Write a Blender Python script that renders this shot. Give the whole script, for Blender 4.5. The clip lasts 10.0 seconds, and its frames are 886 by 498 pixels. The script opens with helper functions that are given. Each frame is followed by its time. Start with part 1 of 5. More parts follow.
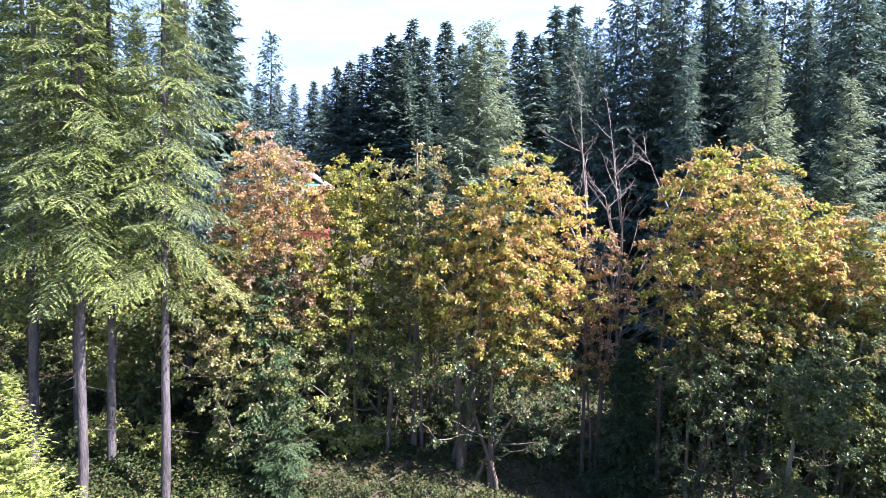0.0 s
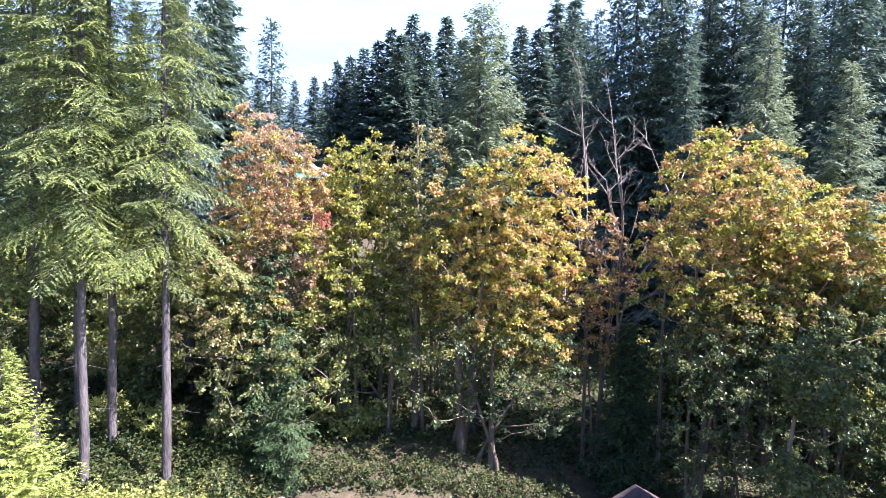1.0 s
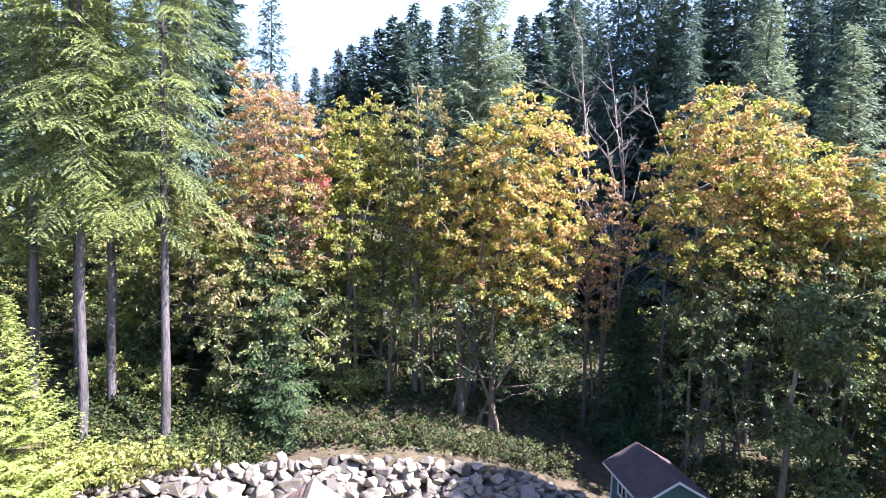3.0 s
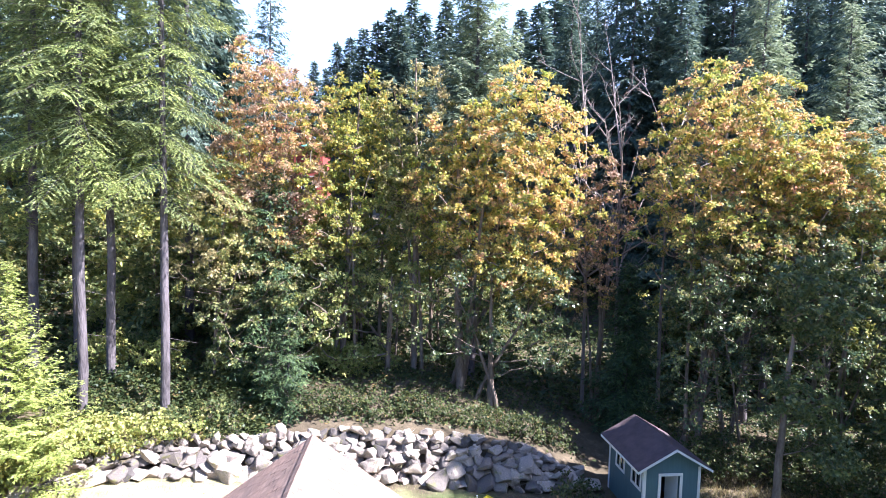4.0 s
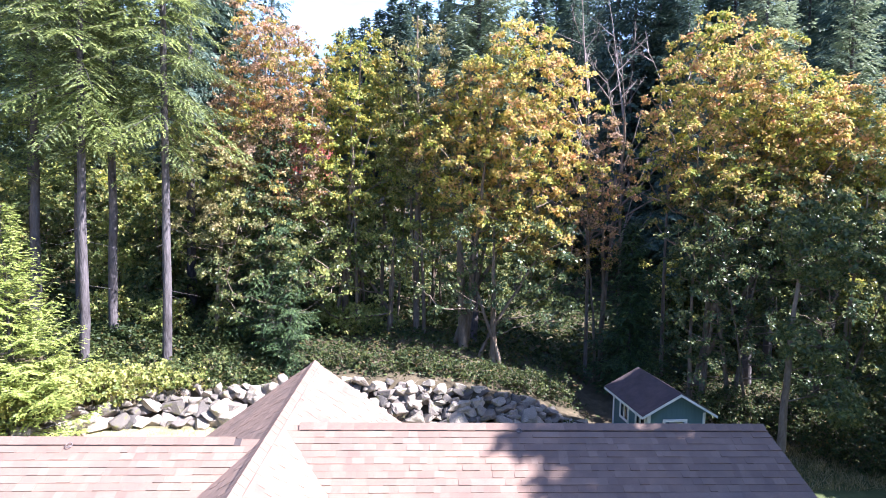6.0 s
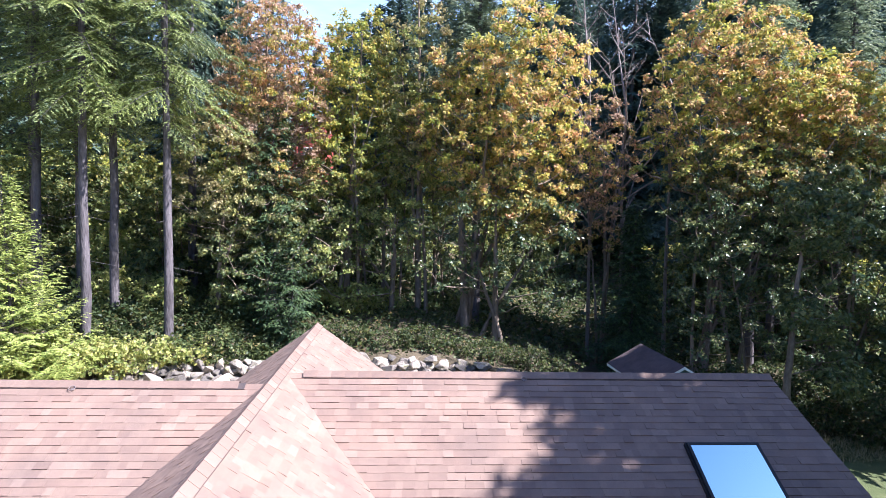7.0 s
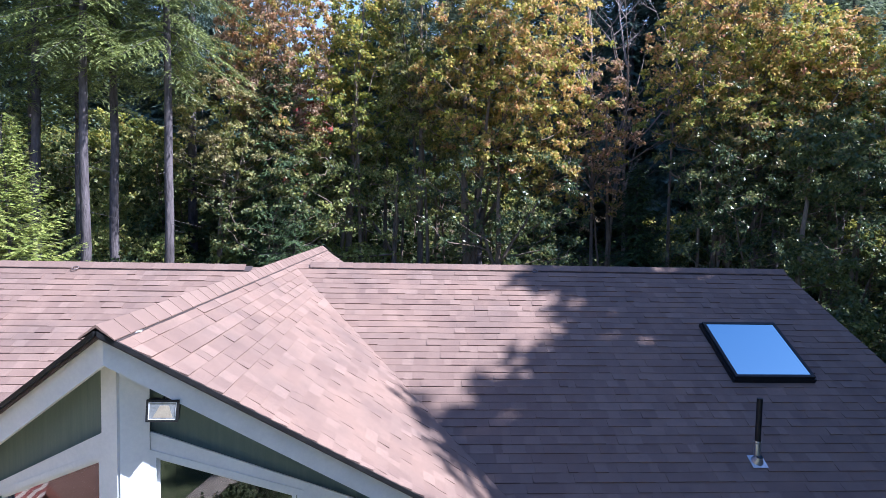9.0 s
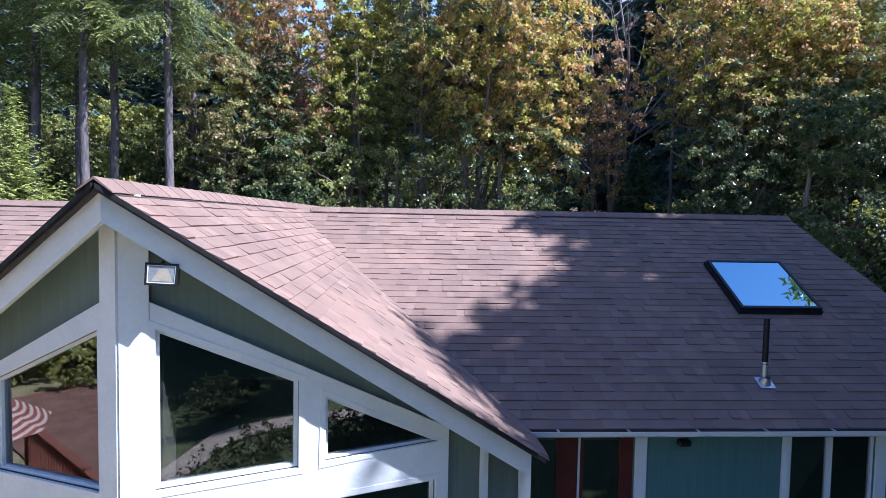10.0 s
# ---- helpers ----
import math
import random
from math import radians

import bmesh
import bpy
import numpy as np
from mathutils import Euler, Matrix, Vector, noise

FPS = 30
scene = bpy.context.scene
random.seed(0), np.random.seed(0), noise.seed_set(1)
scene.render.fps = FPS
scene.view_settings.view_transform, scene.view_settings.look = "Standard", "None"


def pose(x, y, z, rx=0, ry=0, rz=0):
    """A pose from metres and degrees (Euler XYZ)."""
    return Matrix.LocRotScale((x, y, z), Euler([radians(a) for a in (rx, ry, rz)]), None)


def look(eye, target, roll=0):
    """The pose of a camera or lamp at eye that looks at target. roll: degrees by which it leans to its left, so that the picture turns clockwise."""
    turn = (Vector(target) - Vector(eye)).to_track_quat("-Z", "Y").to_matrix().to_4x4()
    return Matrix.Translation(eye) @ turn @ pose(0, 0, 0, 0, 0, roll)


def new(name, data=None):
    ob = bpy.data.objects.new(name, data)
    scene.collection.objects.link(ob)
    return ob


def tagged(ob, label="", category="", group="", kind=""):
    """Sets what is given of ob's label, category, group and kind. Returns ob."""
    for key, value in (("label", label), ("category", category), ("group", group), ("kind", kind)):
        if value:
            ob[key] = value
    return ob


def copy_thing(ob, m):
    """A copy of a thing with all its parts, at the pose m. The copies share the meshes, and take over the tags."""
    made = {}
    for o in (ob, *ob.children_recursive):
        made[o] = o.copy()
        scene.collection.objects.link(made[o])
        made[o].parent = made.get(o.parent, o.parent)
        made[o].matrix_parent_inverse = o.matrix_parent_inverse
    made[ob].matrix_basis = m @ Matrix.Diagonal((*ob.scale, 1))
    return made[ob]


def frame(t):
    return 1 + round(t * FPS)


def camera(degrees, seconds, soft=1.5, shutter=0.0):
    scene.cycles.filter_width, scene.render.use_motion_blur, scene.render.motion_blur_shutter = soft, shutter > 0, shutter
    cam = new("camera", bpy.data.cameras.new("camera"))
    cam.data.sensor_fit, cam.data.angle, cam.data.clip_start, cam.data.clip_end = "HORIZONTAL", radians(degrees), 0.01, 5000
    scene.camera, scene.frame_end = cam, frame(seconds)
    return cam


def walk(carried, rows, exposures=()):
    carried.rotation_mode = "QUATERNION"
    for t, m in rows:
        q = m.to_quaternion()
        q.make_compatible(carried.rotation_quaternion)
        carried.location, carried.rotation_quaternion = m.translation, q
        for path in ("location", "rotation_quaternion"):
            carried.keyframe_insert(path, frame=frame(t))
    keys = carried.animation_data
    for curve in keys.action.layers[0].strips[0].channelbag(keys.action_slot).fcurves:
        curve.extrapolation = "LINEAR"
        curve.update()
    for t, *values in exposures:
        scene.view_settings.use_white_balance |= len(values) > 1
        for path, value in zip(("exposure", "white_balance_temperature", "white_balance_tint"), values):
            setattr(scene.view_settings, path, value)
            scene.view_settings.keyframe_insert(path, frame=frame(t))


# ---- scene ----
cam = camera(75.0, 10.0, soft=0.6)
# seconds, place, yaw, pitch, roll
ROWS = [
    (0, 0.019, 0.392, 15.005, -3.56, -3.87, 1.70),
    (0.5, 0.037, 0.365, 14.640, -3.51, -3.96, 1.66),
    (1, 0.046, 0.346, 14.199, -3.49, -3.92, 1.68),
    (1.5, 0.088, 0.330, 13.788, -3.45, -3.97, 1.66),
    (2, 0.116, 0.353, 13.338, -3.40, -3.95, 1.66),
    (2.5, 0.148, 0.357, 12.927, -3.34, -3.98, 1.65),
    (4, 0.224, 0.174, 11.359, -3.39, -4.08, 1.54),
    (4.5, 0.317, 0.125, 10.889, -3.22, -4.05, 1.48),
    (5, 0.264, 0.117, 10.427, -3.26, -4.07, 1.44),
    (5.5, 0.283, 0.117, 9.892, -3.20, -4.05, 1.40),
    (7, 0.220, 0.100, 8.336, -3.15, -3.87, 1.26),
    (7.5, 0.130, 0.089, 7.835, -3.30, -3.84, 1.22),
    (8, 0.099, 0.087, 7.295, -3.33, -3.72, 1.17),
    (8.5, 0.070, 0.107, 6.731, -3.37, -3.50, 1.18),
    (9, 0.050, 0.135, 6.175, -3.36, -3.30, 1.18),
    (9.5, 0.030, 0.157, 5.630, -3.38, -3.13, 1.10),
    (10, 0.041, 0.161, 5.095, -3.32, -2.98, 1.06),
]
walk(cam, [(t, pose(x, y, z, 90 + pitch, 0, yaw) @ pose(0, 0, 0, 0, 0, roll)) for t, x, y, z, yaw, pitch, roll in ROWS],
     exposures=[(0, 2.1, 5250, 21), (2.5, 2.3, 5250, 21), (4.5, 2.4, 5100, 20), (5.5, 2.35, 5100, 19), (7.5, 1.68, 5000, 17), (10, 1.4, 4700, 19)])

# ---- light ----
SUN = Vector((0.635, -0.206, 0.743)).normalized()
world = bpy.data.worlds.new("sky")
scene.world = world
world.use_nodes = True
wn = world.node_tree.nodes
sky = wn.new("ShaderNodeTexSky")
sky.sky_type, sky.sun_disc = "NISHITA", False
sky.sun_elevation, sky.sun_rotation = math.asin(SUN.z), math.atan2(SUN.x, SUN.y)
sky.air_density, sky.dust_density, sky.ozone_density = 1.1, 0.9, 3.5
wn["Background"].inputs[1].default_value = 0.07
world.node_tree.links.new(sky.outputs[0], wn["Background"].inputs[0])
sun = new("sun", bpy.data.lights.new("sun", "SUN"))
sun.data.energy, sun.data.angle, sun.data.color = 5.0, radians(0.55), (1.0, 0.88, 0.70)
sun.matrix_world = look(SUN * 60, (0, 0, 0))


# ---- materials ----
def material(name, rough=0.7, metal=0.0, spec=0.4):
    m = bpy.data.materials.new(name)
    m.use_nodes = True
    b = m.node_tree.nodes["Principled BSDF"]
    b.inputs["Roughness"].default_value, b.inputs["Metallic"].default_value = rough, metal
    b.inputs["Specular IOR Level"].default_value = spec
    return m, m.node_tree.nodes, m.node_tree.links, b


def ramp(n, stops):
    r = n.new("ShaderNodeValToRGB")
    e = r.color_ramp.elements
    while len(e) < len(stops):
        e.new(0.5)
    for k, (p, c) in zip(e, stops):
        k.position, k.color = p, (*c, 1)
    return r


def noise_tex(n, l, scale, detail=4.0, coord="Object", rough=0.6, stretch=None):
    c = n.new("ShaderNodeTexCoord")
    t = n.new("ShaderNodeTexNoise")
    t.inputs["Scale"].default_value, t.inputs["Detail"].default_value, t.inputs["Roughness"].default_value = scale, detail, rough
    if stretch:
        mp = n.new("ShaderNodeMapping")
        mp.inputs["Scale"].default_value = stretch
        l.new(c.outputs[coord], mp.inputs["Vector"])
        l.new(mp.outputs[0], t.inputs["Vector"])
    else:
        l.new(c.outputs[coord], t.inputs["Vector"])
    return t


def mix_rgb(n, l, a, b, fac, mode="MIX"):
    m = n.new("ShaderNodeMix")
    m.data_type, m.blend_type = "RGBA", mode
    for sock, v in ((m.inputs[6], a), (m.inputs[7], b), (m.inputs[0], fac)):
        if isinstance(v, (int, float)):
            sock.default_value = v
        elif isinstance(v, tuple):
            sock.default_value = (*v, 1)
        else:
            l.new(v, sock)
    return m.outputs[2]


def bump(n, l, b, height, strength=0.3, dist=0.02):
    k = n.new("ShaderNodeBump")
    k.inputs["Strength"].default_value, k.inputs["Distance"].default_value = strength, dist
    l.new(height, k.inputs["Height"])
    l.new(k.outputs[0], b.inputs["Normal"])


def surface(name, dark, light, scale=6.0, rough=0.8, metal=0.0, spec=0.3, bumps=0.25, fine=60.0, dist=0.01, coord="Object", stretch=None):
    """Two colours mixed by a coarse and a fine noise, with fine relief."""
    m, n, l, b = material(name, rough, metal, spec)
    a, f = noise_tex(n, l, scale, 5, coord, 0.6, stretch), noise_tex(n, l, fine, 3, coord, 0.6, stretch)
    s = n.new("ShaderNodeMath")
    s.operation = "MULTIPLY_ADD"
    s.inputs[1].default_value = 0.4
    l.new(f.outputs[0], s.inputs[0])
    q = n.new("ShaderNodeMath")
    q.operation = "MULTIPLY"
    q.inputs[1].default_value = 0.65
    l.new(a.outputs[0], q.inputs[0])
    l.new(q.outputs[0], s.inputs[2])
    r = ramp(n, ((0.32, dark), (0.72, light)))
    l.new(s.outputs[0], r.inputs[0])
    l.new(r.outputs[0], b.inputs["Base Color"])
    bump(n, l, b, f.outputs[0], bumps, dist)
    return m


def leafy(name, stops, patch=None, trans=0.42, rough=0.5, scale=0.5, spec=0.35, third=None, low=None, rise=(4.5, 8.0)):
    """Leaves: colour differs leaf by leaf along the stops; patch is a second colour in broad drifts through the crown;
    low colours the lower crown up to the height of rise: leaves not yet turned, in leaf_amber also painted shade."""
    m, n, l, b = material(name, rough, 0, spec)
    g = n.new("ShaderNodeNewGeometry")
    r = ramp(n, stops)
    l.new(g.outputs["Random Per Island"], r.inputs[0])
    col = r.outputs[0]
    if patch:
        t = noise_tex(n, l, scale, 2)
        k = ramp(n, ((0.42, (0, 0, 0)), (0.6, (1, 1, 1))))
        l.new(t.outputs[0], k.inputs[0])
        p = ramp(n, patch)
        l.new(g.outputs["Random Per Island"], p.inputs[0])
        col = mix_rgb(n, l, col, p.outputs[0], k.outputs[0])
    if third:
        t3 = noise_tex(n, l, scale * 1.5, 3, stretch=(1.0, 1.0, 1.3))
        k3 = ramp(n, ((0.50, (0, 0, 0)), (0.62, (1, 1, 1))))
        l.new(t3.outputs[0], k3.inputs[0])
        p3 = ramp(n, third)
        l.new(g.outputs["Random Per Island"], p3.inputs[0])
        col = mix_rgb(n, l, col, p3.outputs[0], k3.outputs[0])
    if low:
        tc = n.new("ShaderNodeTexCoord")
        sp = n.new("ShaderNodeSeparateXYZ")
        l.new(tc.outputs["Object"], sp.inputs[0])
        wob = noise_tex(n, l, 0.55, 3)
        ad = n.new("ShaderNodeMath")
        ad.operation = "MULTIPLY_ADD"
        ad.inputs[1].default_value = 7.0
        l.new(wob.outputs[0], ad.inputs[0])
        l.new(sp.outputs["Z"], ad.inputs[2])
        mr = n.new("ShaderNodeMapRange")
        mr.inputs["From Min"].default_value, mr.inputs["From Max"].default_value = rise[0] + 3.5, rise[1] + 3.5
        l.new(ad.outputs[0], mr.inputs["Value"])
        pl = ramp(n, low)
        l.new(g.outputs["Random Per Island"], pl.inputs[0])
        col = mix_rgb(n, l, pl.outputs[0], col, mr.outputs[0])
    l.new(col, b.inputs["Base Color"])
    tr = n.new("ShaderNodeBsdfTranslucent")
    l.new(col, tr.inputs["Color"])
    mx = n.new("ShaderNodeMixShader")
    mx.inputs[0].default_value = trans
    l.new(b.outputs[0], mx.inputs[1])
    l.new(tr.outputs[0], mx.inputs[2])
    l.new(mx.outputs[0], n["Material Output"].inputs["Surface"])
    return m


GREEN = ((0.0, (0.07, 0.105, 0.04)), (0.45, (0.135, 0.17, 0.06)), (0.8, (0.225, 0.245, 0.085)), (1.0, (0.40, 0.36, 0.12)))
# GREEN darkened: shade under the crowns put into the leaf colour
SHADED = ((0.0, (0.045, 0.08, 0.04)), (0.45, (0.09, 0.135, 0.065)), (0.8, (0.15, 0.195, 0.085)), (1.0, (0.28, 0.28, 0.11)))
OLIVE = ((0.0, (0.13, 0.17, 0.05)), (0.6, (0.27, 0.29, 0.075)), (1.0, (0.44, 0.39, 0.10)))
YELLOW = ((0.0, (0.14, 0.19, 0.05)), (0.25, (0.28, 0.30, 0.07)), (0.5, (0.50, 0.45, 0.09)), (0.85, (0.70, 0.55, 0.11)), (1.0, (0.63, 0.36, 0.12)))
ORANGE = ((0.0, (0.17, 0.19, 0.06)), (0.2, (0.34, 0.28, 0.09)), (0.45, (0.64, 0.385, 0.17)), (0.8, (0.78, 0.51, 0.25)), (1.0, (0.60, 0.25, 0.19)))
LIME = ((0.0, (0.16, 0.22, 0.05)), (0.5, (0.40, 0.43, 0.075)), (1.0, (0.68, 0.58, 0.10)))
BROWN = ((0.0, (0.22, 0.16, 0.10)), (0.5, (0.52, 0.36, 0.25)), (1.0, (0.66, 0.49, 0.37)))
leaf_green = leafy("leaf_green", GREEN, ((0.0, (0.08, 0.12, 0.045)), (1.0, (0.24, 0.25, 0.08))), rough=0.36, spec=0.6)
# shaded copy of leaf_green for the lower maples
leaf_shaded = leafy("leaf_shaded", SHADED, GREEN, rough=0.34, spec=0.65)
leaf_yellow = leafy("leaf_yellow", YELLOW, LIME, rough=0.42, third=OLIVE, scale=0.7, low=GREEN)
leaf_tan = leafy("leaf_tan", ((0.0, (0.18, 0.17, 0.08)), (0.5, (0.42, 0.35, 0.155)), (1.0, (0.60, 0.49, 0.26))), OLIVE, rough=0.42, low=GREEN, rise=(2.5, 5.0))
TAN = ((0.0, (0.24, 0.25, 0.08)), (0.3, (0.52, 0.42, 0.12)), (0.65, (0.78, 0.57, 0.155)), (0.9, (0.84, 0.63, 0.21)), (1.0, (0.66, 0.32, 0.22)))
leaf_orange = leafy("leaf_orange", TAN, LIME, third=ORANGE, trans=0.5, scale=0.9, low=GREEN, rise=(2.0, 5.5))
# low=SHADED paints shade into the green body below the orange tops
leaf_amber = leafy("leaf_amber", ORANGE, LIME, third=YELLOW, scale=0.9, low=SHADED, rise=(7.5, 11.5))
leaf_brown = leafy("leaf_brown", BROWN, ORANGE, trans=0.5, third=YELLOW, low=GREEN, rise=(4.0, 6.5))
# yellow-green raised to look sunlit: the sun is in the leaf colour
leaf_sunlit = leafy("leaf_sunlit", ((0.0, (0.26, 0.32, 0.08)), (0.5, (0.48, 0.50, 0.14)), (1.0, (0.66, 0.60, 0.24))), OLIVE)
leaf_floor = leafy("leaf_floor", ((0.0, (0.03, 0.05, 0.02)), (0.6, (0.068, 0.095, 0.033)), (0.9, (0.13, 0.15, 0.045)), (1.0, (0.30, 0.18, 0.08))), ((0.0, (0.04, 0.065, 0.024)), (1.0, (0.15, 0.165, 0.05))))
needle_near = leafy("needle_near", ((0.0, (0.07, 0.10, 0.04)), (0.6, (0.185, 0.22, 0.085)), (1.0, (0.34, 0.37, 0.15))), ((0.0, (0.14, 0.185, 0.05)), (1.0, (0.43, 0.47, 0.14))), 0.3, 0.55, scale=0.35)
needle_blue = leafy("needle_blue", ((0.0, (0.14, 0.185, 0.105)), (0.6, (0.28, 0.325, 0.20)), (1.0, (0.40, 0.44, 0.27))), None, 0.35, 0.55)
needle_dark = leafy("needle_dark", ((0.0, (0.062, 0.10, 0.085)), (0.7, (0.125, 0.172, 0.128)), (1.0, (0.215, 0.26, 0.165))), None, 0.3, 0.6)
needle_young = leafy("needle_young", ((0.0, (0.20, 0.26, 0.06)), (0.6, (0.38, 0.42, 0.11)), (1.0, (0.53, 0.55, 0.17))), None, 0.35, 0.5)
needle_cedar = leafy("needle_cedar", ((0.0, (0.03, 0.055, 0.025)), (0.7, (0.075, 0.12, 0.045)), (1.0, (0.17, 0.22, 0.08))), None, 0.25, 0.55)
bark_fir = surface("bark_fir", (0.03, 0.025, 0.027), (0.20, 0.172, 0.18), 2.5, 0.95, bumps=0.8, fine=14, dist=0.05, stretch=(1, 1, 0.25))
bark_maple = surface("bark_maple", (0.085, 0.06, 0.044), (0.34, 0.265, 0.205), 1.6, 0.95, bumps=0.6, fine=16, dist=0.03, stretch=(1, 1, 0.3))
bark_dead = surface("bark_dead", (0.14, 0.105, 0.095), (0.36, 0.30, 0.27), 2.0, 0.9, bumps=0.4, fine=18, stretch=(1, 1, 0.3))


# ---- mesh helpers ----
def part(name, bm, mat, parent=None, label=""):
    me = bpy.data.meshes.new(name)
    bm.to_mesh(me)
    bm.free()
    me.materials.append(mat)
    ob = new(name, me)
    ob.parent = parent
    return tagged(ob, label)


def soup(name, verts, faces, mat, parent=None, label="", smooth=False):
    """One mesh object from arrays of vertices and of faces with the same number of corners (or a list of such arrays)."""
    faces = faces if isinstance(faces, list) else [faces]
    me = bpy.data.meshes.new(name)
    me.from_pydata(np.asarray(verts, float).tolist(), [], [f for a in faces for f in np.asarray(a, int).tolist()])
    if smooth:
        me.polygons.foreach_set("use_smooth", [True] * len(me.polygons))
    me.materials.append(mat)
    ob = new(name, me)
    ob.parent = parent
    return tagged(ob, label)


def empty(name, at=(0, 0, 0), turn=0.0):
    ob = new(name)
    ob.matrix_world = pose(*at, 0, 0, turn)
    return ob


def box_bm(bm, lo, hi, bevel=0.0):
    lo, hi = Vector(lo), Vector(hi)
    r = bmesh.ops.create_cube(bm, size=1.0, matrix=Matrix.LocRotScale((lo + hi) / 2, None, hi - lo))
    if bevel:
        bmesh.ops.bevel(bm, geom=list({e for v in r["verts"] for e in v.link_edges}), offset=bevel, segments=1, affect="EDGES")


def box(name, lo, hi, mat, parent=None, label="", bevel=0.006):
    bm = bmesh.new()
    box_bm(bm, lo, hi, bevel)
    return part(name, bm, mat, parent, label)


def prism(name, ring, push, mat, parent=None, label=""):
    """A solid from a flat ring of points and the vector by which it is thick."""
    k = len(ring)
    v = [Vector(p) for p in ring]
    v += [p + Vector(push) for p in v]
    bm = bmesh.new()
    q = [bm.verts.new(p) for p in v]
    bm.faces.new(q[:k])
    bm.faces.new(q[k:][::-1])
    for i in range(k):
        bm.faces.new((q[i], q[i + k], q[(i + 1) % k + k], q[(i + 1) % k]))
    bmesh.ops.recalc_face_normals(bm, faces=bm.faces)
    return part(name, bm, mat, parent, label)


class Wood:
    """Gathers tapered tubes into one mesh."""

    def __init__(self):
        self.v, self.q, self.n = [], [], 0

    def tube(self, path, radii, sides=5):
        path = np.asarray(path, float)
        way = np.gradient(path, axis=0)
        way /= np.linalg.norm(way, axis=1)[:, None] + 1e-9
        ref = np.where(np.abs(way[:, 2:3]) < 0.9, [[0, 0, 1.0]], [[1.0, 0, 0]])
        a = np.cross(way, ref)
        a /= np.linalg.norm(a, axis=1)[:, None] + 1e-9
        b = np.cross(way, a)
        ang = np.arange(sides) * 2 * math.pi / sides
        r = np.asarray(radii, float)[:, None, None]
        ring = path[:, None] + r * (np.cos(ang)[None, :, None] * a[:, None] + np.sin(ang)[None, :, None] * b[:, None])
        m = len(path)
        i = np.arange(m - 1)[:, None] * sides
        j = np.arange(sides)[None, :]
        k = (j + 1) % sides
        self.q.append(np.stack([i + j, i + k, i + sides + k, i + sides + j], -1).reshape(-1, 4) + self.n)
        self.v.append(ring.reshape(-1, 3))
        self.n += m * sides

    def twigs(self, start, end, r):
        """Many thin straight three-sided twigs at once."""
        way = end - start
        way = way / (np.linalg.norm(way, axis=1)[:, None] + 1e-9)
        a = np.cross(way, [0.37, 0.21, 0.9])
        a /= np.linalg.norm(a, axis=1)[:, None] + 1e-9
        b = np.cross(way, a)
        off = np.stack([a, -0.5 * a + 0.87 * b, -0.5 * a - 0.87 * b], 1)
        v = np.concatenate([start[:, None] + r * off, end[:, None] + 0.4 * r * off], 1).reshape(-1, 3)
        f = np.array([[0, 1, 4, 3], [1, 2, 5, 4], [2, 0, 3, 5]])
        self.q.append((np.arange(len(start))[:, None, None] * 6 + f).reshape(-1, 4) + self.n)
        self.v.append(v)
        self.n += len(v)

    def build(self, name, mat, parent, label=""):
        return soup(name, np.concatenate(self.v), np.concatenate(self.q), mat, parent, label, True)


def kites(at, way, up, length, width, fold=0.15):
    """Leaves: folded kites that start at a point and lie along a way. Arrays of N."""
    way = way / (np.linalg.norm(way, axis=1)[:, None] + 1e-9)
    side = np.cross(way, up)
    side /= np.linalg.norm(side, axis=1)[:, None] + 1e-9
    nor = np.cross(side, way)
    length, width = np.asarray(length)[:, None], np.asarray(width)[:, None]
    mid = at + way * length * 0.5 + nor * width * fold
    v = np.stack([at, mid + side * width / 2, at + way * length - nor * width * fold, mid - side * width / 2], 1)
    n = len(at)
    return v.reshape(-1, 3), np.arange(4 * n).reshape(n, 4)


def blades(at, way, up, length, width):
    """Small leaves or needle tufts: one triangle each, blunt at the foot, pointed at the tip. Arrays of N."""
    way = way / (np.linalg.norm(way, axis=1)[:, None] + 1e-9)
    side = np.cross(way, up)
    side /= np.linalg.norm(side, axis=1)[:, None] + 1e-9
    length, width = np.asarray(length)[:, None], np.asarray(width)[:, None]
    v = np.stack([at + side * width / 2, at + way * length, at - side * width / 2], 1)
    return v.reshape(-1, 3), np.arange(3 * len(at)).reshape(-1, 3)


def leaf_soup(rng, at, size, droop=0.35, out=None, away=None):
    """Leaves at the points, faces turned up and out of the crown, tips hanging."""
    n = len(at)
    way = rng.normal(size=(n, 3))
    way[:, 2] = way[:, 2] * 0.6 - droop
    up = rng.normal(size=(n, 3)) * 0.42 + [0.0, 0.0, 0.75]
    if out is not None:
        up = up + 0.75 * out
    if away is not None:
        way = 0.5 * way + 1.2 * away
    s = size * rng.uniform(0.65, 1.3, n)
    return blades(at, way, up, s, s * rng.uniform(0.55, 0.95, n))


# ---- ground ----
def ease(a, b, v):
    q = np.clip((np.asarray(v, float) - a) / (b - a), 0, 1)
    return q * q * (3 - 2 * q)


def wall_line(x):
    """Foot and top of the boulder wall at x: y of the foot, z of the foot, y of the top, z of the top."""
    foot_z = np.interp(x, [-14, -9, 0, 5, 8], [1.3, 1.15, 0.8, 0.25, 0.0])
    top_z = np.interp(x, [-14, -10, -5, 0, 4.4, 7.4, 8.2], [1.7, 2.0, 2.35, 2.45, 1.9, 0.7, 0.1])
    foot_y = np.interp(x, [-16, -13.2, -11, -9, 0, 5, 8], [15.5, 19.2, 20.8, 21.5, 21.8, 22.1, 22.6])
    return foot_y, foot_z, foot_y + 1.0, top_z


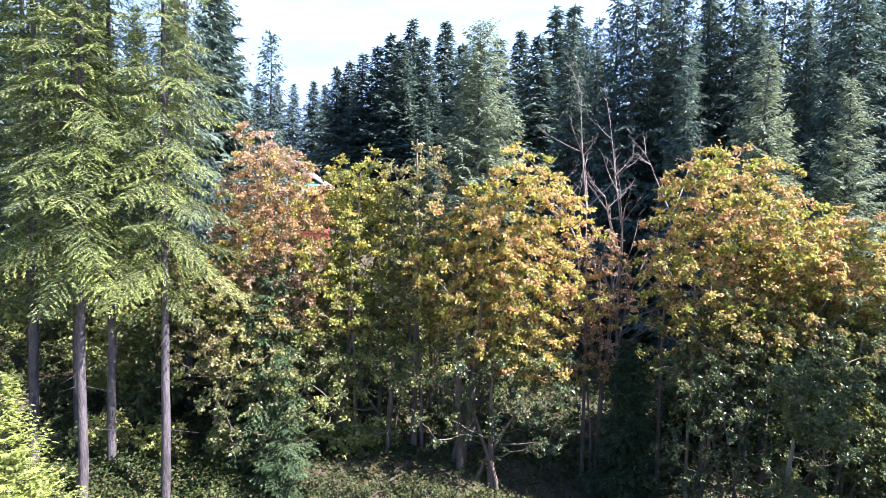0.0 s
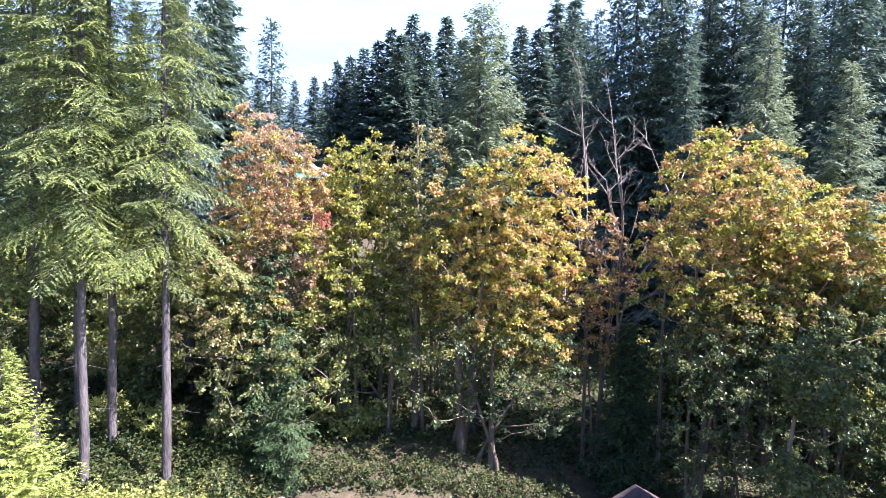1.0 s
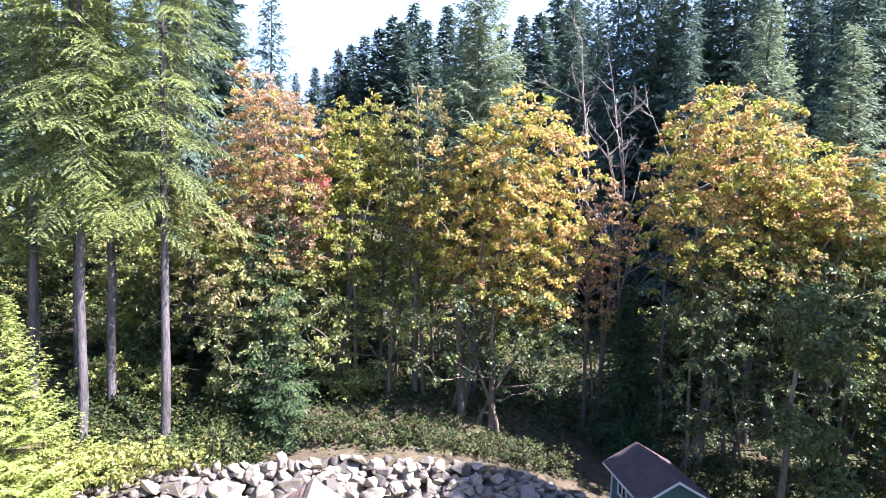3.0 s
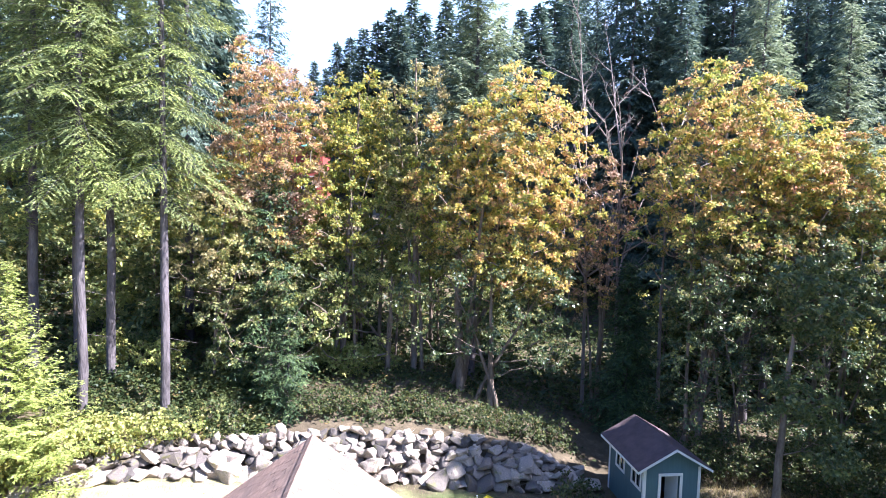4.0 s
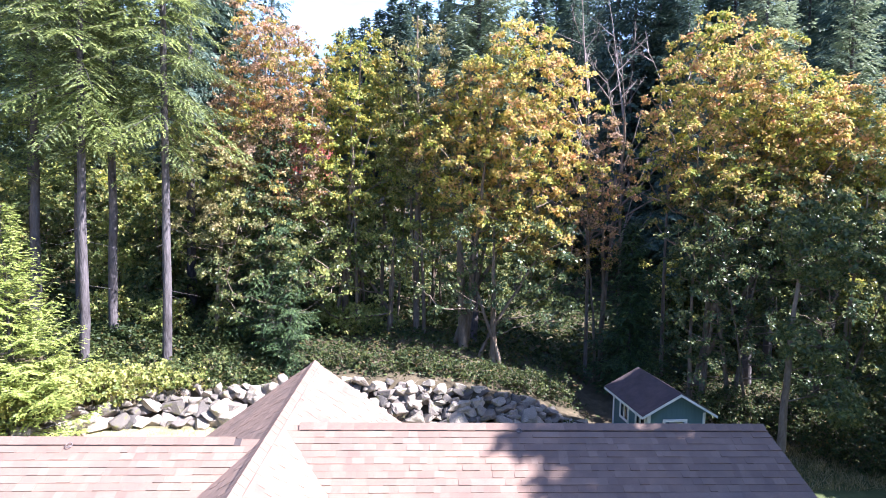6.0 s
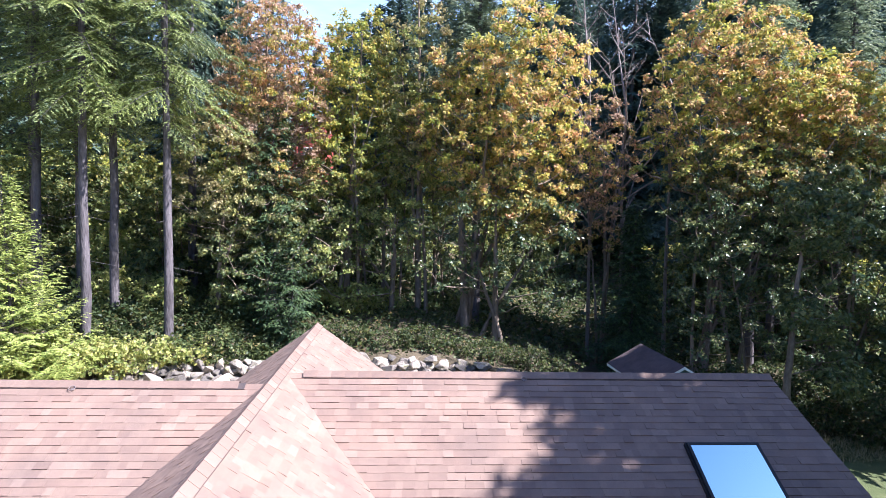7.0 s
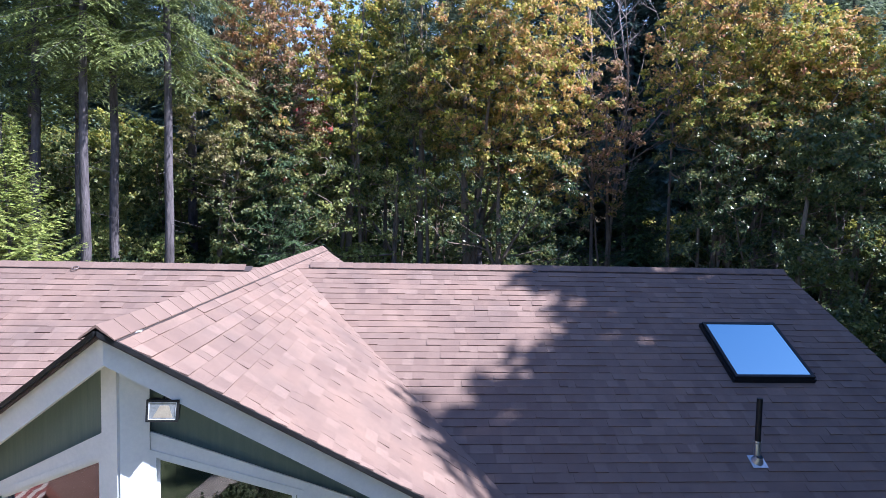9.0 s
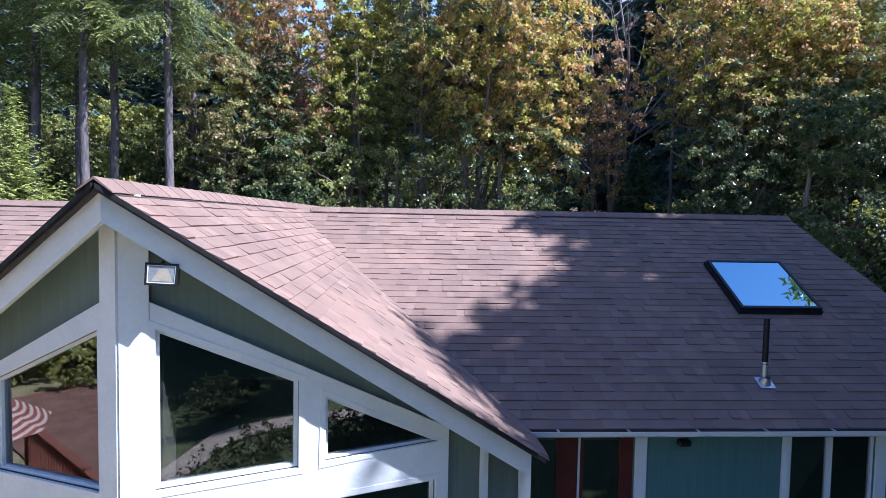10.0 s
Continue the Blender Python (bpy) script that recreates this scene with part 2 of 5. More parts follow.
def ground_z(x, y):
    x, y = np.asarray(x, float), np.asarray(y, float)
    fy, fz, ty, tz = wall_line(x)
    lawn = fz * ease(14, 20, y)
    bank_end = np.interp(x, [-12, -9, -5, 0, 3, 7, 9, 12, 20], [3.6, 3.5, 3.3, 3.3, 2.7, 1.4, 0.4, 0.3, 0.4])
    bank = tz + (bank_end - tz) * ease(0, 1, (y - ty) / 4.0)
    hill = np.clip(y - 31, 0, 95) * 0.15 + np.clip(y - 126, 0, 400) * 0.05
    side = np.clip(np.abs(x) - 60, 0, 300) * 0.05
    t = ease(0, 1, (y - fy - 0.35) / 0.5)
    z = lawn * (1 - t) + bank * t
    ridge = 24 * ease(118, 158, y) * ease(-0.07, 0.0, x / np.maximum(y, 1.0))
    return z + (hill + ridge + side * ease(20, 60, y)) + 0.10 * np.sin(x * 0.9 + y * 0.7) * np.sin(y * 0.8 - x * 0.4) * t


def spread(near, far, step, grow):
    out = list(np.arange(-near, near + 0.001, step))
    d = step
    while out[-1] < far:
        d *= grow
        out.append(out[-1] + d)
        out.insert(0, out[0] - d)
    return np.array(out)


gx, gy = spread(19, 1500, 0.5, 1.22), spread(16, 1500, 0.4, 1.22) + 16
GX, GY = np.meshgrid(gx, gy)
gi = np.arange(len(gy) - 1)[:, None] * len(gx) + np.arange(len(gx) - 1)[None, :]
ground_mat, n, l, b = material("ground_soil_and_grass", 0.95, 0, 0.2)
tc = n.new("ShaderNodeTexCoord")
sep = n.new("ShaderNodeSeparateXYZ")
l.new(tc.outputs["Object"], sep.inputs[0])
edge = noise_tex(n, l, 0.8, 4)
add = n.new("ShaderNodeMath")
add.operation = "MULTIPLY_ADD"
add.inputs[1].default_value = 3.0
l.new(edge.outputs[0], add.inputs[0])
l.new(sep.outputs["Y"], add.inputs[2])
mr = n.new("ShaderNodeMapRange")
mr.inputs["From Min"].default_value, mr.inputs["From Max"].default_value = 22.4, 23.1
l.new(add.outputs[0], mr.inputs["Value"])
fine, mid = noise_tex(n, l, 26, 5), noise_tex(n, l, 2.2, 5)
grass = ramp(n, ((0.3, (0.16, 0.17, 0.07)), (0.5, (0.36, 0.32, 0.17)), (0.75, (0.56, 0.48, 0.31))))
soil = ramp(n, ((0.3, (0.045, 0.036, 0.022)), (0.55, (0.115, 0.09, 0.058)), (0.75, (0.25, 0.185, 0.125))))
both = n.new("ShaderNodeMath")
both.operation = "MULTIPLY_ADD"
both.inputs[1].default_value = 0.5
l.new(fine.outputs[0], both.inputs[0])
half = n.new("ShaderNodeMath")
half.operation = "MULTIPLY"
half.inputs[1].default_value = 0.5
l.new(mid.outputs[0], half.inputs[0])
l.new(half.outputs[0], both.inputs[2])
l.new(both.outputs[0], grass.inputs[0])
l.new(both.outputs[0], soil.inputs[0])
green = ramp(n, ((0.3, (0.05, 0.068, 0.025)), (0.55, (0.105, 0.12, 0.05)), (0.75, (0.20, 0.18, 0.09))))
l.new(both.outputs[0], green.inputs[0])
lush = n.new("ShaderNodeMath")
lush.operation = "MULTIPLY_ADD"
lush.inputs[1].default_value = 4.0
l.new(edge.outputs[0], lush.inputs[0])
l.new(sep.outputs["X"], lush.inputs[2])
mg = n.new("ShaderNodeMapRange")
mg.inputs["From Min"].default_value, mg.inputs["From Max"].default_value = 0.5, 3.5
l.new(lush.outputs[0], mg.inputs["Value"])
lawn_mix = mix_rgb(n, l, grass.outputs[0], green.outputs[0], mg.outputs[0])
l.new(mix_rgb(n, l, lawn_mix, soil.outputs[0], mr.outputs[0]), b.inputs["Base Color"])
bump(n, l, b, fine.outputs[0], 0.6, 0.05)
ground = soup("ground", np.stack([GX, GY, ground_z(GX, GY)], -1).reshape(-1, 3),
              np.stack([gi, gi + 1, gi + len(gx) + 1, gi + len(gx)], -1).reshape(-1, 4), ground_mat, smooth=True)
tagged(ground, "mown lawn rising to a leaf-strewn forest floor", "ground", kind="structure")


# ---- house ----
shingle_mat, n, l, b = material("asphalt_shingle", 0.9, 0, 0.25)
oi, ge = n.new("ShaderNodeObjectInfo"), n.new("ShaderNodeNewGeometry")
su = n.new("ShaderNodeMath")
su.operation = "ADD"
l.new(oi.outputs["Random"], su.inputs[0])
l.new(ge.outputs["Random Per Island"], su.inputs[1])
fr = n.new("ShaderNodeMath")
fr.operation = "FRACT"
l.new(su.outputs[0], fr.inputs[0])
tint = ramp(n, ((0.0, (0.226, 0.156, 0.125)), (0.35, (0.244, 0.170, 0.136)), (0.8, (0.264, 0.186, 0.148)), (1.0, (0.296, 0.211, 0.168))))
l.new(fr.outputs[0], tint.inputs[0])
grit, blot = noise_tex(n, l, 140, 3), noise_tex(n, l, 1.1, 4)
dirt = ramp(n, ((0.3, (0.78, 0.78, 0.8)), (0.7, (1.1, 1.05, 1.0))))
l.new(blot.outputs[0], dirt.inputs[0])
g2 = ramp(n, ((0.35, (0.72, 0.72, 0.74)), (0.68, (1.22, 1.2, 1.18))))
l.new(grit.outputs[0], g2.inputs[0])
l.new(mix_rgb(n, l, mix_rgb(n, l, tint.outputs[0], dirt.outputs[0], 1.0, "MULTIPLY"), g2.outputs[0], 1.0, "MULTIPLY"), b.inputs["Base Color"])
bump(n, l, b, grit.outputs[0], 0.5, 0.004)

underlay = surface("shingle_underlay", (0.05, 0.04, 0.04), (0.10, 0.075, 0.07), 8)
white_paint = surface("white_paint", (0.66, 0.67, 0.68), (0.80, 0.80, 0.79), 3.0, 0.55, bumps=0.08, fine=30)
sage_siding = surface("sage_siding", (0.125, 0.165, 0.145), (0.175, 0.215, 0.185), 2.0, 0.75, bumps=0.3, fine=40, stretch=(12, 12, 0.6))
teal_siding = surface("teal_siding", (0.085, 0.165, 0.165), (0.125, 0.22, 0.215), 2.0, 0.75, bumps=0.3, fine=40, stretch=(12, 12, 0.6))
red_frame = surface("red_frame", (0.07, 0.014, 0.012), (0.12, 0.028, 0.02), 4, 0.5)
black_metal = surface("black_metal", (0.012, 0.012, 0.014), (0.03, 0.03, 0.032), 8, 0.45, 0.3)
galvanised = surface("galvanised", (0.45, 0.47, 0.5), (0.66, 0.68, 0.7), 12, 0.35, 0.9)
weathered_steel = surface("weathered_steel", (0.16, 0.12, 0.11), (0.30, 0.25, 0.23), 14, 0.6, 0.5)
gutter_metal = surface("gutter_metal", (0.62, 0.63, 0.65), (0.78, 0.78, 0.78), 5, 0.45)
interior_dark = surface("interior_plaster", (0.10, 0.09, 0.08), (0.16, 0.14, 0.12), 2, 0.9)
interior_wood = surface("interior_wood", (0.10, 0.06, 0.035), (0.20, 0.12, 0.07), 3, 0.6, stretch=(1, 8, 1))
curtain_cloth = surface("curtain_cloth", (0.14, 0.05, 0.04), (0.25, 0.10, 0.08), 5, 0.9)


def glass_material(name, tint, low=0.06, high=1.0, mirror_tint=(1, 1, 1)):
    m, n, l, b = material(name, 0.02)
    g, t, f, x = n.new("ShaderNodeBsdfGlossy"), n.new("ShaderNodeBsdfTransparent"), n.new("ShaderNodeFresnel"), n.new("ShaderNodeMixShader")
    g.inputs["Roughness"].default_value = 0.015
    g.inputs["Color"].default_value = (*mirror_tint, 1)
    t.inputs["Color"].default_value = (*tint, 1)
    f.inputs["IOR"].default_value = 1.52
    mr = n.new("ShaderNodeMapRange")
    mr.inputs["From Max"].default_value = 1.0
    mr.inputs["To Min"].default_value, mr.inputs["To Max"].default_value = low, high
    l.new(f.outputs[0], mr.inputs["Value"])
    l.new(mr.outputs[0], x.inputs[0])
    l.new(t.outputs[0], x.inputs[1])
    l.new(g.outputs[0], x.inputs[2])
    l.new(x.outputs[0], n["Material Output"].inputs["Surface"])
    return m


window_glass = glass_material("window_glass", (0.5, 0.53, 0.54), 0.12)
# skylight: blue of the mirrored sky painted into the gloss colour
skylight_glass = glass_material("skylight_glass", (0.10, 0.12, 0.14), 0.75, 1.0, (0.50, 0.73, 0.82))

RX, RZ, GS = -2.17, 5.292, 0.72      # gable ridge: x, height, slope
FY, BY, PROW = 4.36, 15.13, 0.40    # its front and back ends, and how far the prow runs back per metre
MY, LY, MZ, MS = 10.865, 10.175, 5.223, 0.59   # main ridges right and left of it
EAVE = 2.70


def gable_z(x):
    return RZ - GS * abs(x - RX)


def main_z(y, ridge):
    return MZ - MS * abs(y - ridge)


def rake_y(x):
    return FY + PROW * abs(x - RX)


house = empty("house", (0, 10, 0))
tagged(house, "sage green house with white trim and mauve-brown shingle roof", "house")


def on_house(ob):
    ob.parent = house
    ob.matrix_parent_inverse = house.matrix_world.inverted()
    return ob


eave_dy = (MZ - EAVE) / MS
gx_r = RX + (RZ - EAVE) / GS
# each roof slope: name, ring of corners, ridge way, way down
vx = (RZ - MZ) / GS
SLOPES = [
    ("gable_right", [(RX, FY), (1.45, rake_y(1.45)), (1.45, MY - (MZ - gable_z(1.45)) / MS), (RX + vx, MY), (1.60, MY + (MZ - gable_z(1.60)) / MS), (1.60, BY), (RX, BY)], lambda x, y: gable_z(x)),
    ("gable_left", [(RX, FY), (RX, BY), (-5.79, BY), (-5.79, LY + (MZ - gable_z(-5.79)) / MS), (RX - vx, LY), (-5.79, LY - (MZ - gable_z(-5.79)) / MS), (-5.79, rake_y(-5.79))], lambda x, y: gable_z(x)),
    ("main_right", [(RX + vx, MY), (gx_r, MY - eave_dy), (7.95, MY - eave_dy), (7.27, MY)], lambda x, y: main_z(y, MY)),
    ("main_right_back", [(RX + vx, MY), (7.27, MY), (7.95, MY + eave_dy), (gx_r, MY + eave_dy)], lambda x, y: main_z(y, MY)),
    ("main_left", [(RX - vx, LY), (-11.0, LY), (-11.0, LY - eave_dy), (2 * RX - gx_r, LY - eave_dy)], lambda x, y: main_z(y, LY)),
    ("main_left_back", [(RX - vx, LY), (2 * RX - gx_r, LY + eave_dy), (-11.0, LY + eave_dy), (-11.0, LY)], lambda x, y: main_z(y, LY)),
]
roof = new("roof")
on_house(roof)
tagged(roof, "mauve-brown laminated asphalt shingle roof")
for name, ring, height in SLOPES:
    deck = prism("roof_deck", [(x, y, height(x, y)) for x, y in ring], (0, 0, -0.045), underlay, roof)


# gable walls and their trim: the two faces of the prow
CX, CY = -2.2, 4.77


def prow_point(s, z, sign, out=0.0):
    """A point s metres sideways from the corner on a face of the prow, pushed out by some metres."""
    k = math.hypot(1, PROW)
    return Vector((CX + sign * s + sign * out * PROW / k, CY + PROW * s - out / k, z))


def sheet(name, outer, holes, where, push, mat, parent, label=""):
    """A flat board with openings: rings of (s, z), set by where(s, z), thick by push."""
    bm = bmesh.new()
    edges = []
    for ring in [outer, *holes]:
        v = [bm.verts.new(where(*p)) for p in ring]
        edges += [bm.edges.new((v[i], v[(i + 1) % len(v)])) for i in range(len(v))]
    f = bmesh.ops.triangle_fill(bm, edges=edges, use_beauty=True)
    faces = [g for g in f["geom"] if isinstance(g, bmesh.types.BMFace)]
    ex = bmesh.ops.extrude_face_region(bm, geom=faces)
    bmesh.ops.translate(bm, verts=[g for g in ex["geom"] if isinstance(g, bmesh.types.BMVert)], vec=push)
    bmesh.ops.recalc_face_normals(bm, faces=bm.faces)
    return part(name, bm, mat, parent, label)


def inset(ring, d):
    """A ring drawn in by d on every side."""
    c = [Vector((*p, 0)) for p in ring]
    k, out = len(c), []
    turn = 1 if sum((c[i].x * c[(i + 1) % k].y - c[(i + 1) % k].x * c[i].y) for i in range(k)) > 0 else -1
    for i in range(k):
        a, p, q = c[i - 1], c[i], c[(i + 1) % k]
        u, w = (p - a).normalized(), (q - p).normalized()
        n1, n2 = Vector((-u.y, u.x, 0)) * turn, Vector((-w.y, w.x, 0)) * turn
        m = (n1 + n2).normalized()
        out.append(tuple((p + m * d / max(m.dot(n1), 0.62))[:2]))
    return out


GLASS = [
    [(0.25, 2.90), (1.24, 2.90), (1.24, 3.635), (0.25, 4.14)],
    [(1.52, 2.92), (2.48, 2.92), (1.52, 3.44)],
    [(0.25, 0.55), (1.24, 0.55), (1.24, 2.50), (0.25, 2.50)],
    [(1.52, 0.55), (2.48, 0.55), (2.48, 2.50), (1.52, 2.50)],
]
for sign in (1, -1):
    k = math.hypot(1, PROW)
    back = Vector((sign * -PROW * 0.15 / k, 0.15 / k, 0))
    top = lambda s, z=0: gable_z(CX + sign * s) - 0.055
    end = 3.55
    post = 0.182 if sign > 0 else 0.135
    panes = [[(s if s > 0.26 or sign > 0 else 0.195, z) for s, z in w] for w in GLASS]
    WINDOWS = [inset(w, -0.03) for w in panes]
    wall = sheet("wall", [(0.0, 0.0), (end, 0.0), (end, top(end)), (0.0, top(0) - 0.02)], WINDOWS, lambda s, z: prow_point(s, z, sign), back, sage_siding, house)
    on_house(wall)
    # white board field round the windows
    field = sheet("trim_board", [(post + 0.003, 0.3), (2.64, 0.3), (2.64, 3.03), (post + 0.003, 4.40)], [inset(w, -0.002) for w in WINDOWS], lambda s, z: prow_point(s, z, sign, 0.028), -back * 0.17, white_paint, house)
    on_house(field)
    for lo, hi in ((-0.0128, post), (2.98, 3.06), (3.42, 3.55)):
        on_house(sheet("corner_board", [(lo, 0.0), (hi, 0.0), (hi, top(hi) - 0.004), (lo, top(lo) - 0.004)], [], lambda s, z: prow_point(s, z, sign, 0.034), -back * 0.2, white_paint, house))
    for ring in WINDOWS:
        win = new("window")
        on_house(win)
        sheet("window_casing", inset(ring, -0.055), [inset(ring, 0.0)], lambda s, z: prow_point(s, z, sign, 0.045), -back * 0.1, white_paint, win)
        sheet("window_frame", inset(ring, 0.001), [inset(ring, 0.03)], lambda s, z: prow_point(s, z, sign, 0.012), back * 0.35, white_paint, win)
        pane = sheet("pane", inset(ring, 0.025), [], lambda s, z: prow_point(s, z, sign, -0.02), back * 0.04, window_glass, win)
        pane.visible_shadow = False
    # rake board and its dark shingle edge
    e = 3.50
    def rake(s, dz, out=0.0):
        x = RX + sign * s
        return Vector((x + sign * out * 0.37, rake_y(x) - out * 0.93, gable_z(x) + dz))
    on_house(prism("rake_board", [rake(0.026, -0.012, -0.07), rake(e, -0.032, -0.07), rake(e, -0.277, -0.07), rake(0.026, -0.243, -0.07)], (sign * -0.015, 0.036, 0), white_paint, house))
    on_house(prism("drip_edge", [rake(0, 0.012, 0.035), rake(e, 0.012, 0.035), rake(e, -0.026, 0.035), rake(0, -0.026, 0.035)], (sign * -0.02, 0.05, 0), black_metal, house))
    # soffit board under the overhang
    on_house(prism("soffit", [rake(0.0, -0.055, -0.12), rake(3.5, -0.055, -0.12), rake(3.5, -0.055, -0.40), rake(0.0, -0.055, -0.40)], (0, 0, -0.012), white_paint, house))

k = math.hypot(1, PROW)
on_house(prism("corner_batten", [(CX - 0.03, CY - 0.0335 * k + 0.012, 0.0), (CX, CY - 0.0355 * k, 0.0), (CX + 0.03, CY - 0.0335 * k + 0.012, 0.0), (CX, CY - 0.005, 0.0)], (0, 0, gable_z(CX) - 0.07), white_paint, house))
# front wall right of the prow
FW = 6.9
slider, win_r = [(1.42, 0.12), (2.80, 0.12), (2.80, 2.55), (1.42, 2.55)], [(4.77, 1.0), (5.86, 1.0), (5.86, 2.55), (4.77, 2.55)]
on_house(sheet("wall", [(1.30, 0), (7.55, 0), (7.55, 2.61), (1.30, 2.61)], [slider, win_r], lambda s, z: Vector((s, FW, z)), (0, 0.15, 0), teal_siding, house))
for lo, hi in ((2.81, 2.96), (4.66, 4.76), (5.87, 6.02)):
    on_house(box("trim_board", (lo, FW - 0.028, 0.1), (hi, FW - 0.001, 2.61), white_paint, house))
win = on_house(new("window"))
sheet("window_frame", win_r, [inset([(4.77, 1.0), (5.29, 1.0), (5.29, 2.55), (4.77, 2.55)], 0.03), inset([(5.30, 1.0), (5.86, 1.0), (5.86, 2.55), (5.30, 2.55)], 0.03)], lambda s, z: Vector((s, FW + 0.01, z)), (0, 0.06, 0), white_paint, win)
for lo, hi in ((4.79, 5.27), (5.32, 5.84)):
    p = box("pane", (lo, FW + 0.035, 1.02), (hi, FW + 0.041, 2.53), window_glass, win, bevel=0)
    p.visible_shadow = False
door = on_house(new("sliding_door"))
tagged(door, "dark red framed glass sliding door")
sheet("door_frame", slider, [[(1.49, 0.20), (1.86, 0.20), (1.86, 2.49), (1.49, 2.49)], [(2.19, 0.20), (2.64, 0.20), (2.64, 2.49), (2.19, 2.49)]], lambda s, z: Vector((s, FW + 0.02, z)), (0, 0.07, 0), red_frame, door)
for lo, hi in ((1.48, 1.87), (2.18, 2.65)):
    p = box("pane", (lo, FW + 0.05, 0.19), (hi, FW + 0.056, 2.50), window_glass, door, bevel=0)
    p.visible_shadow = False
for lo, hi in ((1.50, 1.85), (2.20, 2.63)):
    box("blind", (lo, FW + 0.062, 2.43), (hi, FW + 0.075, 2.49), white_paint, door, "rolled-up pale blind", bevel=0.003)
box("door_stile", (2.115, FW + 0.005, 0.13), (2.145, FW + 0.018, 2.54), white_paint, door)


def curtain(x0, x1, z0, z1, y):
    u = np.linspace(0, 1, 25)
    v = [(x0 + (x1 - x0) * a, y + 0.03 * math.sin(a * 24), z) for z in (z0, z1) for a in u]
    f = [(i, i + 1, i + 26, i + 25) for i in range(24)]
    ob = soup("curtain", v, np.array(f), curtain_cloth, None, smooth=True)
    md = ob.modifiers.new("thick", "SOLIDIFY")
    md.thickness = 0.004
    return tagged(ob, "dark red pleated curtain behind the sliding door", "curtain")


curtain(1.5, 1.72, 0.2, 2.4, FW + 0.25)
curtain(2.5, 2.74, 0.2, 2.4, FW + 0.25)

# gutter with brackets along the front eave
gut = on_house(new("gutter"))
tagged(gut, "white metal eave gutter")
y0, x0, x1 = MY - eave_dy, 1.36, 7.9
prof = [(0.02, 2.67), (0.0, 2.622), (-0.04, 2.614), (-0.075, 2.63), (-0.085, 2.675), (-0.095, 2.675), (-0.083, 2.622), (-0.04, 2.602), (0.012, 2.612), (0.03, 2.67)]
prism("trough", [(x0, y0 + dy + 0.02, z + 0.022) for dy, z in prof], (x1 - x0, 0, 0), gutter_metal, gut)
for x in np.arange(1.75, 7.9, 0.82):
    box("bracket", (x, y0 - 0.075, 2.698), (x + 0.03, y0 + 0.05, 2.71), galvanised, gut, bevel=0.002)
on_house(box("fascia", (1.5, y0 + 0.056, 2.585), (7.9, y0 + 0.075, 2.655), white_paint, house))
on_house(box("soffit", (1.4, y0 + 0.078, 2.622), (7.9, FW - 0.032, 2.634), white_paint, house))
for lo, hi in (((7.4, FW + 0.151, 0), (7.55, 14.4, 2.6)), ((1.0, 14.41, 0), (7.55, 14.55, 2.6)), ((-10.6, 6.25, 0), (-5.75, 6.4, 2.6)), ((-10.6, 6.41, 0), (-10.45, 13.6, 2.6)), ((-10.6, 13.61, 0), (-5.6, 13.75, 2.6)), ((-5.59, 13.9, 0), (0.99, 14.05, 2.62))):
    on_house(box("wall", lo, hi, sage_siding, house))
on_house(prism("wall", [(RX - 3.3, 14.7, 2.62), (RX + 3.3, 14.7, 2.62), (RX, 14.7, RZ - 0.2)], (0, 0.12, 0), sage_siding, house))
on_house(prism("wall", [(7.36, MY - 4.0, 2.62), (7.36, MY + 4.0, 2.62), (7.36, MY, MZ - 0.2)], (0.1, 0, 0), sage_siding, house))
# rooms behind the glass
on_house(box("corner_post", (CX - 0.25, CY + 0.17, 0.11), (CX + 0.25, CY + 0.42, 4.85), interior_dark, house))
floor = box("floor", (-10.4, 6.42, 0.02), (7.38, 13.6, 0.10), interior_wood)
tagged(floor, "dark wooden floor inside the house", "floor", kind="structure")
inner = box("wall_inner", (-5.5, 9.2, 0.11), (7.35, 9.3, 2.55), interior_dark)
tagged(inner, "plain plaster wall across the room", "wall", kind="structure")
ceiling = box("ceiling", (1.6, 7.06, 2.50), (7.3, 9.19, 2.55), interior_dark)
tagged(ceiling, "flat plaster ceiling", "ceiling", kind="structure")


def slope_frame(x, y, ridge):
    """A pose on the front main slope at x, y: its x along the eave, its y up the slope, its z out of the roof."""
    a = math.atan(MS)
    return pose(x, y, main_z(y, ridge), math.degrees(a), 0, 0)


def skylight():
    sk = new("skylight")
    sk.matrix_world = slope_frame(5.56, 8.93, MY)
    tagged(sk, "black-framed square skylight mirroring the sky, set in the shingles", "skylight")
    w, h = 0.59, 0.585
    ring = [(-w - 0.03, -h - 0.03), (w + 0.03, -h - 0.03), (w + 0.03, h + 0.03), (-w - 0.03, h + 0.03)]
    hole = [(-w, -h), (w, -h), (w, h), (-w, h)]
    sheet("curb", inset(ring, -0.02), [inset(hole, 0.03)], lambda s, z: Vector((s, z, -0.02)), (0, 0, 0.10), black_metal, sk)
    sheet("frame", ring, [inset(hole, 0.015)], lambda s, z: Vector((s, z, 0.081)), (0, 0, 0.045), black_metal, sk)
    p = sheet("pane", inset(hole, 0.016), [], lambda s, z: Vector((s, z, 0.105)), (0, 0, 0.012), skylight_glass, sk)
    return sk


skylight()


